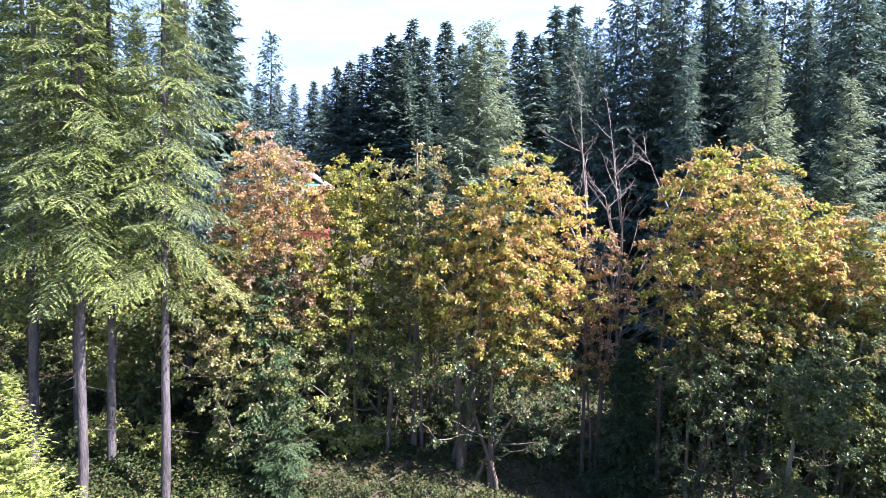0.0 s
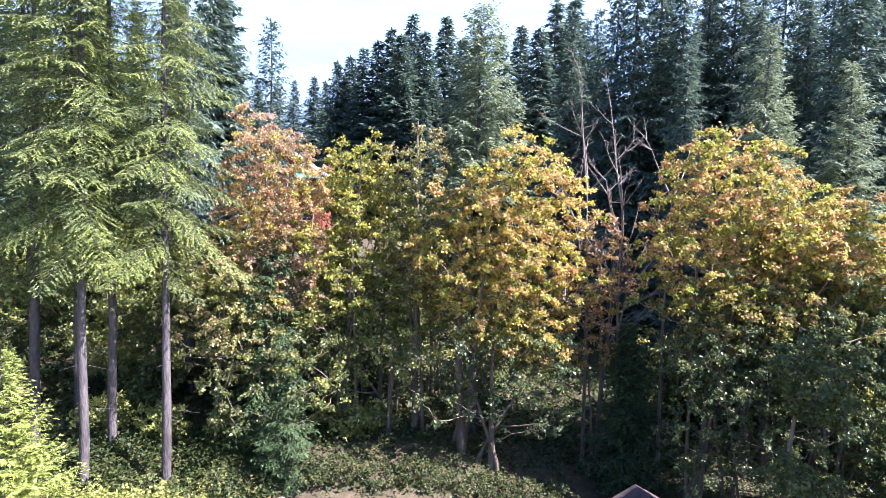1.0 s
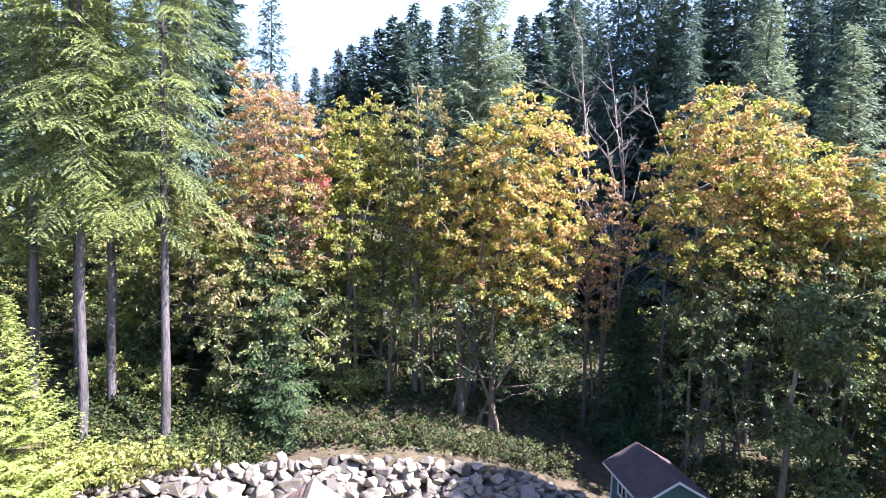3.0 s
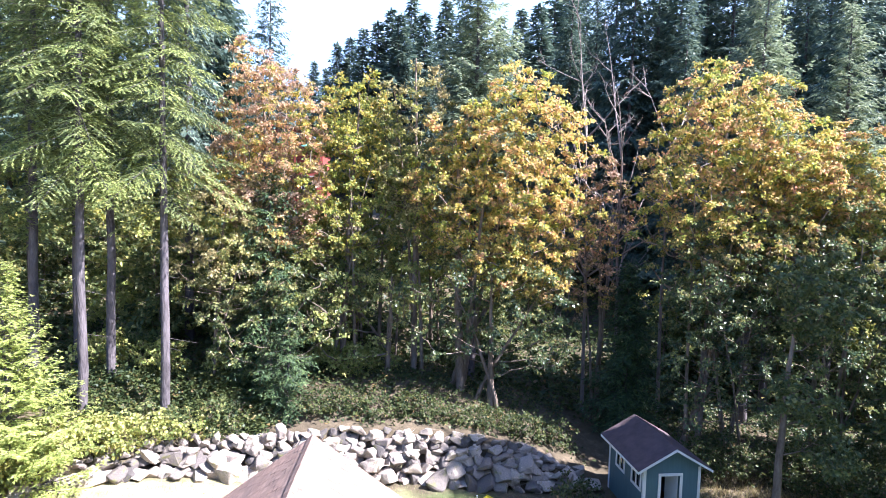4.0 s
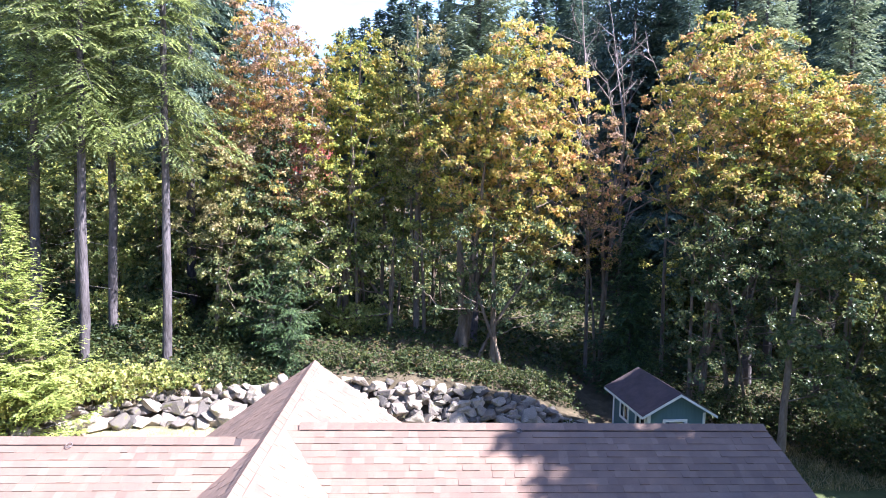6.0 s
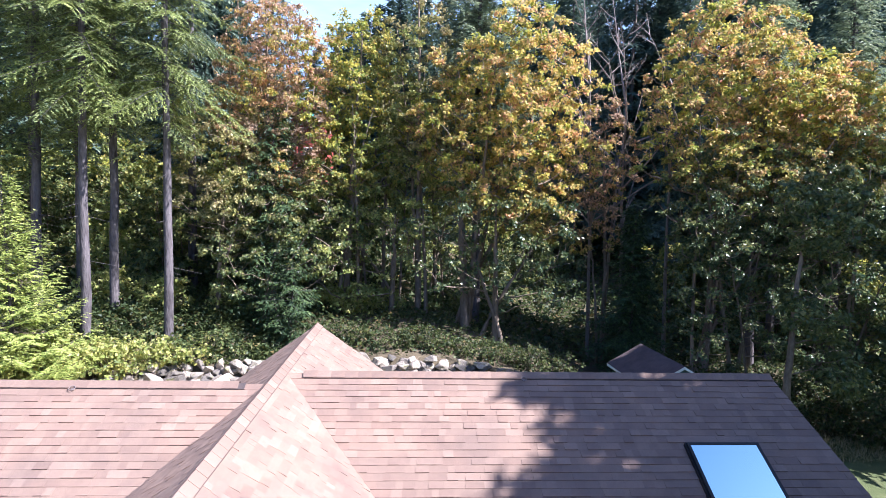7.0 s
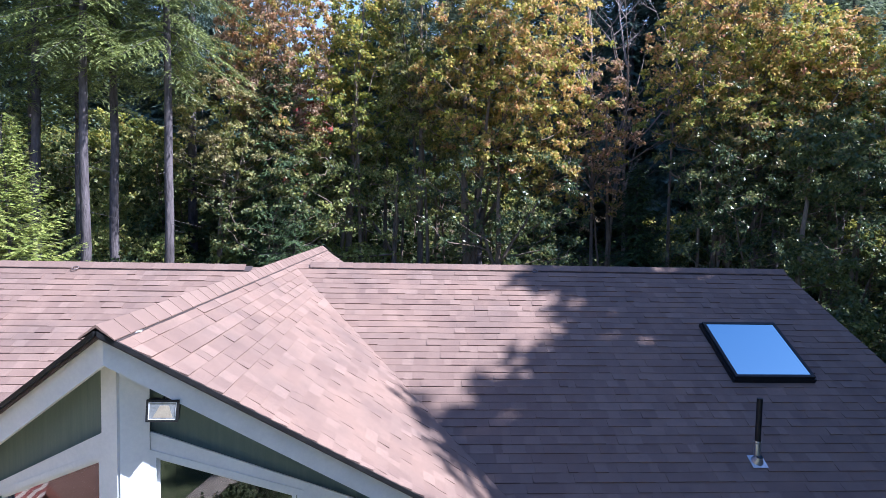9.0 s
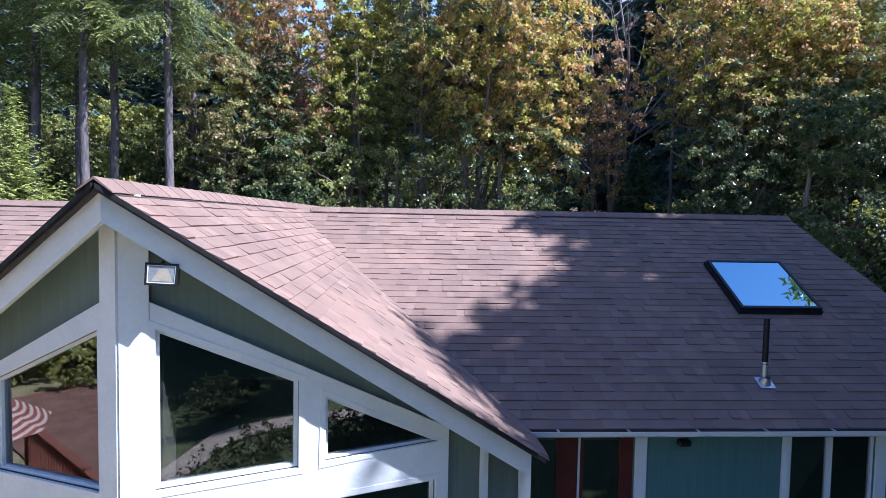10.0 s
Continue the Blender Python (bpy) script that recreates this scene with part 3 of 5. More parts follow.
def vent_pipe():
    v = new("vent_pipe")
    v.matrix_world = pose(4.60, 7.21, main_z(7.21, MY))
    tagged(v, "black flue pipe with a silver flashing on the roof", "vent pipe")
    a = math.atan(MS)
    bm = bmesh.new()
    bmesh.ops.create_cone(bm, cap_ends=True, segments=20, radius1=0.036, radius2=0.036, depth=0.62, matrix=Matrix.Translation((0, 0, 0.53)))
    part("pipe", bm, black_metal, v)
    for z, r, d in ((0.16, 0.042, 0.13), (0.27, 0.044, 0.02), (0.235, 0.040, 0.03)):
        bm = bmesh.new()
        bmesh.ops.create_cone(bm, cap_ends=True, segments=20, radius1=r, radius2=r * 0.95, depth=d, matrix=Matrix.Translation((0, 0, z)))
        part("collar", bm, galvanised, v)
    bm = bmesh.new()
    box_bm(bm, (-0.10, -0.105, 0.022), (0.10, 0.085, 0.027), 0.002)
    bmesh.ops.create_cone(bm, segments=20, radius1=0.085, radius2=0.042, depth=0.1, matrix=Matrix.Translation((0, 0, 0.06)))
    bmesh.ops.rotate(bm, verts=bm.verts, cent=(0, 0, 0), matrix=Matrix.Rotation(a, 3, "X"))
    part("flashing", bm, galvanised, v)


vent_pipe()


def roof_anchor(x, ridge):
    o = new("roof_anchor")
    o.matrix_world = slope_frame(x, ridge - 0.13, ridge)
    tagged(o, "small steel ring anchor screwed to the ridge", "roof anchor", "roof anchors")
    w = Wood()
    t = np.linspace(0, 2 * math.pi, 17)
    w.tube(np.stack([0.05 * np.cos(t), 0.05 * np.sin(t), 0.045 + 0 * t], -1), [0.008] * 17, 6)
    w.build("ring", weathered_steel, o)
    box("plate", (-0.03, -0.02, 0.012), (0.03, 0.10, 0.028), weathered_steel, o, bevel=0.003)


roof_anchor(2.39, MY)
roof_anchor(-5.48, LY)


def flood_light():
    o = new("flood_light")
    o.matrix_world = pose(-1.815, 4.60, 4.64, -4, 3, 8) @ Matrix.Diagonal((0.88, 1, 0.92, 1))
    tagged(o, "square black flood light fixed to the gable wall", "flood light")
    sheet("housing", [(-0.125, -0.088), (0.125, -0.088), (0.128, 0.088), (-0.128, 0.088)], [], lambda s, z: Vector((s, 0.0, z)), (0, 0.07, 0), black_metal, o)
    sheet("rim", [(-0.13, -0.092), (0.13, -0.092), (0.133, 0.092), (-0.133, 0.092)], [[(-0.112, -0.074), (0.112, -0.074), (0.115, 0.074), (-0.115, 0.074)]], lambda s, z: Vector((s, -0.02, z)), (0, 0.019, 0), black_metal, o)
    sheet("bezel", [(-0.1115, -0.0735), (0.1115, -0.0735), (0.1145, 0.0735), (-0.1145, 0.0735)], [[(-0.105, -0.068), (0.105, -0.068), (0.107, 0.068), (-0.107, 0.068)]], lambda s, z: Vector((s, -0.017, z)), (0, 0.014, 0), white_paint, o, "white inner rim")
    box("knob", (-0.012, -0.012, 0.0925), (0.012, 0.03, 0.112), black_metal, o)
    sheet("reflector", [(-0.076, -0.056), (0.086, -0.056), (0.05, 0.044), (-0.022, 0.044)], [], lambda s, z: Vector((s, -0.0145, z)), (0, 0.002, 0), reflector_plate, o, "bright trapezoid reflector")
    sheet("lens", [(-0.1045, -0.0675), (0.1045, -0.0675), (0.1065, 0.0675), (-0.1065, 0.0675)], [], lambda s, z: Vector((s, -0.012, z)), (0, 0.006, 0), reflector, o)
    box("arm", (-0.015, 0.071, -0.02), (0.015, 0.25, 0.02), black_metal, o)


reflector_plate = surface("reflector_plate", (0.34, 0.29, 0.22), (0.50, 0.44, 0.34), 14, 0.35, 0.2)
reflector = surface("reflector_glass", (0.16, 0.17, 0.18), (0.42, 0.44, 0.46), 9, 0.2, 0.3)
flood_light()
eave_lamp = box("wall_lamp", (3.32, FW - 0.10, 2.40), (3.48, FW - 0.002, 2.48), black_metal, bevel=0.02)
tagged(eave_lamp, "small dark wall lamp under the eave", "wall lamp")


# ---- trees ----
def ground_at(x, y):
    return float(ground_z(x, y))


def broadleaf(x, y, lobes, gap, size, leaf_mat, seed, label, stems=1, bark=None, radius=0.10, name="maple_tree", group="", base=None, category="tree", sprigs=8, per=10, reach=0.40, hollow=0.45, spread_foot=0.5, limb=1.0):
    """A leafy tree: straight stems, limbs that rise to boughs spaced by gap through the crown's lobes (centre and radii), each bough a
    flattened plate of twigs with leaves along them."""
    rng = np.random.default_rng(seed)
    z0 = ground_at(x, y) - 0.1 if base is None else base
    t = new(name)
    t.matrix_world = pose(x, y, z0)
    tagged(t, label, category, group)
    wood = Wood()
    lobes = np.asarray(lobes, float)
    lobes[:, :3] -= (x, y, z0)
    top = max(lobes[:, 2] + 0.7 * lobes[:, 5])
    nodes = []
    for s in range(stems):
        lobe = lobes[s % len(lobes)]
        tgt = lobe[:3] + rng.normal(size=3) * lobe[3:6] * 0.22
        tgt[2] = max(tgt[2] + 0.5 * lobe[5], 0.72 * top)
        foot = np.array([rng.normal(), 0.8 * rng.normal(), 0.0]) * spread_foot * (s > 0)
        q = np.linspace(0, 1, 18)[:, None]
        path = foot + (tgt - foot) * q ** np.array([1.25, 1.25, 1.0])
        path += np.cumsum(rng.normal(size=(18, 3)) * [0.045, 0.045, 0], 0) * q
        wood.tube(path, radius * (1 - 0.8 * q[:, 0]) * (1.2 if s == 0 else 0.75), 7)
        nodes.append(path[4:])
    nodes = np.concatenate(nodes)
    # bough ends, kept apart from one another and fewer in the hollow of the crown
    ends = []
    for lobe in lobes:
        vol = 4.19 * lobe[3] * lobe[4] * lobe[5]
        for _ in range(int(2.2 * vol / gap ** 3)):
            d = rng.normal(size=3)
            d /= np.linalg.norm(d)
            k = rng.uniform() ** (1 / 3)
            if k < 0.62 and rng.uniform() < hollow:
                continue
            p = lobe[:3] + d * lobe[3:6] * k * (1 + 0.16 * math.sin(3.1 * d[0] + 4.3 * d[2] + seed) + 0.10 * rng.normal())
            if p[2] < 0.25:
                continue
            ends.append(p)
    ends = np.array(ends)
    alive = np.ones(len(ends), bool)
    for i in range(len(ends)):
        if alive[i]:
            near = np.linalg.norm((ends - ends[i]) * [1, 1, 1.25], axis=1) < gap * 0.86
            near[: i + 1] = False
            alive &= ~near
    ends = ends[alive]
    heart = lobes[:, :3].mean(0)
    out = ends - heart
    out[:, 2] *= 0.35
    out /= np.linalg.norm(out, axis=1)[:, None] + 0.3
    # limbs rise to the boughs, lowest first
    for i in np.argsort(np.linalg.norm(ends - heart, axis=1)):
        e = ends[i]
        cost = np.linalg.norm(nodes - e, axis=1) + 1.6 * np.clip(nodes[:, 2] - e[2] + 0.45, 0, 9)
        st = nodes[np.argmin(cost)]
        q = np.linspace(0, 1, 5)[:, None]
        path = st + (e - st) * q ** np.array([0.85, 0.85, 1.2]) + rng.normal(size=(5, 3)) * 0.05 * np.sin(q * math.pi)
        far = np.linalg.norm(e - st)
        wood.tube(path, (0.008 + 0.012 * limb * min(far, 2.5) * radius / 0.1) * (1 - 0.7 * q[:, 0]), 4)
        nodes = np.concatenate([nodes, path[2:]])
    # twigs fan out of each bough end in a loose plate that leans outwards
    n = len(ends)
    pick = np.repeat(np.arange(n), sprigs)
    a = rng.uniform(0, 2 * math.pi, len(pick))
    tilt = np.array([0, 0, 1.0]) + 0.45 * out + rng.normal(size=out.shape) * 0.28
    tilt /= np.linalg.norm(tilt, axis=1)[:, None]
    e1 = np.cross(tilt, [0.31, 0.95, 0.1])
    e1 /= np.linalg.norm(e1, axis=1)[:, None]
    e2 = np.cross(tilt, e1)
    way = np.cos(a)[:, None] * e1[pick] + np.sin(a)[:, None] * e2[pick] + 0.4 * out[pick] + rng.normal(size=(len(pick), 3)) * 0.2
    way /= np.linalg.norm(way, axis=1)[:, None]
    long = reach * gap / 0.8 * rng.uniform(0.5, 1.35, len(pick))
    tip = ends[pick] + way * long[:, None]
    wood.twigs(ends[pick], tip, 0.006 * max(size / 0.18, 0.5))
    # leaves along the twigs, turned to the light, tips hanging
    lp = np.repeat(np.arange(len(pick)), per)
    s = rng.uniform(0.2, 1.05, len(lp))
    at = ends[pick][lp] + way[lp] * (long[lp] * s)[:, None] + rng.normal(size=(len(lp), 3)) * 0.32 * size
    hand = rng.normal(size=(len(lp), 3))
    leaf_way = 0.55 * way[lp] + 0.75 * hand + [0, 0, -0.45]
    up = tilt[pick][lp] + rng.normal(size=(len(lp), 3)) * 0.8
    ln = size * rng.uniform(0.6, 1.3, len(lp))
    v, f = kites(at, leaf_way, up, ln, ln * rng.uniform(0.6, 0.95, len(lp)), 0.12)
    wood.build("trunk", bark or bark_maple, t)
    soup("crown", v, f, leaf_mat, t)
    return t


def conifer_mesh(height, bare, radius, seed, branches=150, fill=7.0, spray=0.2, droop=0.5, taper=0.75, trunk=0.22, width=0.34, snags=True, tip=0.35, far=False, hang=1.0, lift=0.0, ragged=0.5):
    """Trunk and crown of a fir: drooping boughs feathered with side twigs, each twig a flat spray of needle tufts. Returns the wood and the tufts' arrays."""
    rng = np.random.default_rng(seed)
    wood = Wood()
    q = np.linspace(0, 1, 16)
    sway = np.cumsum(rng.normal(size=(16, 2)) * 0.03, 0)
    path = np.stack([sway[:, 0], sway[:, 1], q * height], -1)
    wood.tube(path, trunk * (1 - q) ** 0.8 + 0.012, 9)
    at, way, up, ln = [], [], [], []
    for i in range(branches):
        h = bare + (height - bare) * ((i + rng.uniform()) / branches) ** 0.92
        rel = (height - h) / (height - bare)
        L = radius * (rel ** taper) * (1 - ragged * rng.uniform()) + tip * rng.uniform(0.6, 1.2)
        if bare > 1.5:
            L *= min(1.0, 0.55 + (1 - rel) * 4.0)
        a = i * 2.399 + rng.normal() * 0.4
        d = np.array([math.cos(a), math.sin(a), 0.0])
        side = np.array([-d[1], d[0], 0.0])
        s = np.linspace(0, 1, 4 if far else 7)
        rise = lift + 0.55 * (1 - rel) ** 2 + rng.uniform(-0.22, 0.25)
        sag = droop * rel ** 0.4 * rng.uniform(0.7, 1.25)
        line = np.array([0, 0, h]) + d * (L * s)[:, None] + np.array([0, 0, 1.0]) * (L * (rise * s - sag * s ** 2 + 0.16 * s ** 4))[:, None]
        if not far or i % 6 == 0:
            wood.tube(line, (0.006 + 0.006 * L) * (1 - 0.85 * s), 3)
        m = int(fill * L) + 4
        t = np.linspace(0.10, 1.0, m) + rng.normal(size=m) * 0.25 / m
        t = np.clip(t, 0.05, 1.0)
        hand = np.where(np.arange(m) % 2, 1.0, -1.0)
        rc = (np.minimum(0.40 * L * (1.06 - t) ** 0.7, 0.35 + 0.16 * L) + 0.35 * spray) * rng.uniform(0.7, 1.2, m)
        root = np.stack([np.interp(t, s, line[:, c]) for c in range(3)], -1)
        tw = d * rng.uniform(0.45, 0.8, m)[:, None] + side * (hand * rng.uniform(0.6, 0.95, m))[:, None]
        fall = hang * rng.uniform(0.25, 0.9, m)
        k = int(np.ceil(rc.max() / (0.62 * spray))) + 1
        u = (np.arange(k) + 0.3)[None, :] * 0.62 * spray + 0 * rc[:, None]
        ok = u < rc[:, None]
        p = root[:, None] + tw[:, None] * u[..., None]
        p[..., 2] -= fall[:, None] * u ** 1.5 / np.sqrt(rc[:, None] + 0.1)
        w = np.repeat(tw[:, None], k, 1).copy()
        w[..., 2] -= fall[:, None] * 1.3 * np.sqrt(u / (rc[:, None] + 0.1))
        p, w = p[ok], w[ok]
        cross = np.cross(w, [0, 0, 1.0])
        for sg in (-0.55, 0.55):
            at.append(p + rng.normal(size=p.shape) * 0.10 * spray)
            way.append(w + cross * sg + rng.normal(size=p.shape) * 0.22)
            ln.append(spray * rng.uniform(0.75, 1.35, len(p)))
            up.append(np.array([0, 0, 1.0]) + 0.25 * d + rng.normal(size=p.shape) * 0.35)
    if snags and bare > 3:
        for i in range(14):
            h = rng.uniform(0.35 * bare, bare)
            a = rng.uniform(0, 6.28)
            L = rng.uniform(0.3, 1.3)
            wood.tube([[0, 0, h], [math.cos(a) * L, math.sin(a) * L, h - 0.25 * L]], [0.012, 0.004], 3)
    # leader shoot
    at.append(np.array([[0, 0, height - 0.1 - 0.12 * j] for j in range(5)]))
    way.append(np.array([[0.2 * math.cos(j * 2.4), 0.2 * math.sin(j * 2.4), 1.0] for j in range(5)]))
    up.append(rng.normal(size=(5, 3)))
    ln.append(np.full(5, spray * 1.3))
    at, way, up, ln = np.concatenate(at), np.concatenate(way), np.concatenate(up), np.concatenate(ln)
    return wood, blades(at, way, up, ln, ln * width * rng.uniform(0.7, 1.3, len(at)))


def conifer(x, y, height, bare, radius, seed, needle, label, base=None, name="fir_tree", group="", bark=None, **kw):
    t = new(name)
    t.matrix_world = pose(x, y, ground_at(x, y) - 0.1 if base is None else base, 0, 0, 57 * seed % 360)
    tagged(t, label, "tree", group)
    wood, (v, f) = conifer_mesh(height, bare, radius, seed, **kw)
    wood.build("trunk", bark or bark_fir, t)
    soup("crown", v, f, needle, t)
    return t


# tall firs with bare lower trunks
TALL = "tall Douglas fir with bare grey trunk and drooping green boughs"
NEAR = dict(group="tall firs", lift=-0.08, droop=0.55, hang=1.0, taper=0.55, ragged=0.65)
conifer(-9.58, 23.85, 27, 8.4, 3.5, 1, needle_near, TALL, branches=210, fill=9, spray=0.12, width=0.33, trunk=0.18, **NEAR)
conifer(-12.46, 23.1, 26, 8.6, 3.9, 2, needle_near, TALL, branches=210, fill=9, spray=0.12, width=0.33, trunk=0.18, **NEAR)
conifer(-12.35, 25.2, 27, 8.0, 3.7, 3, needle_near, TALL, branches=140, fill=8, spray=0.15, width=0.34, trunk=0.18, **NEAR)
conifer(-15.4, 25.0, 26, 7.5, 3.7, 4, needle_near, TALL, branches=140, fill=8, spray=0.15, width=0.34, trunk=0.19, **NEAR)
conifer(-15.0, 27.5, 24, 6.5, 2.8, 5, needle_near, TALL, branches=120, fill=5, spray=0.24, width=0.40, trunk=0.15, **NEAR)
conifer(-18.5, 24.5, 26, 5.0, 3.4, 6, needle_near, TALL, branches=130, fill=5, spray=0.24, width=0.40, trunk=0.20, **NEAR)
conifer(-11.6, 32.0, 29, 9.0, 3.0, 7, needle_dark, "tall fir with long hanging dark boughs behind the maples", group="tall firs", branches=110, fill=5, spray=0.26, width=0.34, hang=2.4, lift=0.1, droop=0.7, trunk=0.24)
conifer(-18.5, 30.0, 28, 6.0, 3.4, 8, needle_near, TALL, branches=120, fill=4, spray=0.28, width=0.42, **NEAR)
conifer(-22.5, 28.5, 27, 5.0, 3.4, 9, needle_near, TALL, branches=120, fill=4, spray=0.28, width=0.42, **NEAR)
conifer(-9.2, 39.3, 21.5, 5.0, 3.2, 10, needle_dark, "slim ragged fir standing above the maples", branches=150, fill=5, spray=0.26, width=0.4, trunk=0.18, ragged=0.6, lift=0.1)
# young fir on the lawn side, firs above the maples
conifer(-13.05, 20.0, 8.2, 0.2, 3.4, 21, needle_young, "young bright green fir beside the boulder wall", base=0.95, name="young_fir", branches=190, fill=9, spray=0.12, width=0.40, hang=0.3, droop=0.12, lift=0.24, taper=1.12, trunk=0.08, tip=0.16, ragged=0.4)
PALE = dict(fill=8, spray=0.18, width=0.42, hang=0.75, droop=0.42, lift=0.22, ragged=0.5)
conifer(3.5, 29.5, 21.8, 8.0, 3.9, 22, needle_blue, "grey-green fir rising behind the yellow maples", branches=210, taper=0.62, **PALE)
conifer(18.2, 29.3, 23.6, 9.0, 5.0, 23, needle_blue, "pale grey-green fir above the orange maples", branches=190, taper=1.1, **PALE)
conifer(19.8, 30.2, 20.2, 9.0, 3.2, 24, needle_blue, "small pale grey-green fir beside a taller one", branches=140, taper=1.1, **PALE)
conifer(22.6, 29.3, 22.0, 9.0, 4.6, 25, needle_blue, "pale grey-green fir above the orange maples", branches=180, taper=1.1, **PALE)
conifer(11.3, 28.3, 8.5, 0.4, 2.3, 26, needle_cedar, "dark young hemlock in the shade between the maples", branches=170, fill=8, spray=0.2, width=0.36, droop=0.5, trunk=0.1)
conifer(-6.0, 26.6, 9.5, 0.4, 2.6, 28, needle_cedar, "dark green cedar among the maple stems", name="cedar_tree", branches=130, fill=6, spray=0.17, width=0.4, droop=0.55, hang=1.3, trunk=0.1, taper=0.6)
conifer(-4.9, 24.6, 3.2, 0.2, 1.7, 27, needle_cedar, "small dark cedar on the bank", name="young_cedar", branches=60, fill=9, spray=0.12, width=0.42, droop=0.5, trunk=0.06, taper=0.6)

# maples in autumn leaf
broadleaf(-6.5, 27.5, [(-6.3, 27.5, 15.4, 2.4, 2.1, 3.0), (-7.0, 27.2, 13.0, 2.2, 1.8, 2.2), (-5.6, 27.4, 12.6, 1.8, 1.6, 2.2), (-5.3, 27.2, 10.2, 1.5, 1.4, 1.8)], 0.66, 0.13, leaf_brown, 31, "tall maple in russet-brown autumn leaf", 3, radius=0.13, limb=1.5)
broadleaf(-8.4, 26.3, [(-8.3, 26.3, 10.6, 2.0, 1.7, 2.2), (-7.0, 26.0, 8.2, 2.2, 1.6, 2.2), (-8.9, 25.8, 7.8, 1.4, 1.2, 1.2)], 0.72, 0.14, leaf_tan, 32, "maple with pale yellow-brown leaves over the bank", 2)
broadleaf(-2.9, 28.0, [(-2.4, 28.0, 14.8, 1.6, 1.6, 3.0), (-3.4, 27.6, 11.2, 1.9, 1.6, 2.8), (-1.8, 27.6, 9.4, 1.6, 1.2, 2.2), (-3.4, 27.4, 8.2, 1.5, 1.2, 1.8)], 0.72, 0.14, leaf_yellow, 33, "slender maple in yellow-green leaf", 3, radius=0.14)
broadleaf(0.6, 28.3, [(0.3, 28.2, 15.2, 1.8, 1.6, 2.9), (0.8, 27.9, 11.8, 2.0, 1.5, 3.0)], 0.72, 0.14, leaf_tan, 34, "thinning maple in ochre and tan leaf", 3, radius=0.14)
broadleaf(2.8, 26.9, [(2.6, 26.6, 12.0, 2.3, 2.0, 3.5), (4.9, 26.5, 13.6, 3.0, 2.5, 3.5), (6.0, 26.2, 10.2, 2.4, 1.8, 3.0), (4.6, 26.4, 9.2, 2.4, 1.4, 1.9)], 0.74, 0.16, leaf_orange, 35, "broad maple in orange and gold leaf", 4, radius=0.19, hollow=0.7)
broadleaf(4.15, 26.2, [(4.6, 25.9, 7.6, 2.6, 1.8, 2.6), (2.0, 25.9, 7.2, 2.0, 1.6, 2.6), (6.6, 25.8, 6.4, 1.7, 1.6, 2.4)], 1.05, 0.15, leaf_shaded, 36, "green-leaved maple under the taller crowns", 3, radius=0.15)
broadleaf(-0.7, 27.8, [(-0.9, 27.2, 7.6, 1.8, 1.5, 2.4), (-3.6, 26.9, 6.9, 1.9, 1.6, 2.4)], 1.05, 0.15, leaf_sunlit, 37, "young maple with thin stems, dappled sun painted into its yellow-green leaves", 3, radius=0.13)
broadleaf(-6.2, 25.6, [(-6.4, 25.3, 5.9, 2.0, 1.4, 1.8), (-4.2, 25.6, 6.6, 1.6, 1.4, 2.0)], 1.05, 0.15, leaf_green, 38, "low green maple at the top of the bank", 3, radius=0.08)
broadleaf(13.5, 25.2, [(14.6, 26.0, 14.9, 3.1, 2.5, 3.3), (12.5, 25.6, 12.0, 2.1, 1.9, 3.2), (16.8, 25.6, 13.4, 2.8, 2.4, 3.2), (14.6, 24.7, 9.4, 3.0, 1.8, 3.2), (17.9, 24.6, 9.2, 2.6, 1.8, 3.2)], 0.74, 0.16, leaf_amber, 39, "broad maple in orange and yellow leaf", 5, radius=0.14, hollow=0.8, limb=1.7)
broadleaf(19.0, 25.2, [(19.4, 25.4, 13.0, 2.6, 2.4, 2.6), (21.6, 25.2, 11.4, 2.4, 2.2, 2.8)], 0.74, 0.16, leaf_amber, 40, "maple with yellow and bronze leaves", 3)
broadleaf(14.6, 24.6, [(13.6, 24.4, 8.2, 2.4, 1.8, 2.8), (16.4, 24.3, 8.6, 2.6, 1.9, 2.8), (12.9, 24.2, 4.6, 1.7, 1.5, 2.4), (15.6, 23.7, 4.4, 2.0, 1.4, 2.2)], 0.92, 0.145, leaf_shaded, 41, "dense green maple with shade painted into its leaf colour", 4)
broadleaf(18.6, 23.6, [(19.0, 23.6, 8.4, 2.8, 2.0, 3.2), (16.9, 23.2, 4.6, 2.2, 1.7, 2.8), (19.6, 22.8, 4.2, 2.2, 1.6, 2.8)], 0.92, 0.145, leaf_shaded, 42, "dense green maple with shade painted into its leaf colour", 4)
broadleaf(10.4, 29.8, [(10.2, 29.6, 11.4, 1.5, 1.3, 3.0), (9.6, 29.2, 8.0, 1.3, 1.1, 2.4)], 0.72, 0.14, leaf_brown, 43, "half-bare maple with a few brown leaves", 2, radius=0.12)


broadleaf(-2.6, 31.6, [(-2.2, 31.6, 13.6, 2.3, 1.8, 3.4), (-3.0, 31.2, 9.4, 2.2, 1.8, 2.8)], 0.90, 0.20, leaf_yellow, 44, "yellow-green maple farther back in the wood", 3)
broadleaf(1.6, 32.4, [(1.6, 32.2, 12.4, 2.4, 1.8, 3.2), (2.6, 32.0, 8.4, 2.2, 1.8, 2.6)], 0.95, 0.20, leaf_sunlit, 45, "yellow-green maple farther back in the wood", 3)
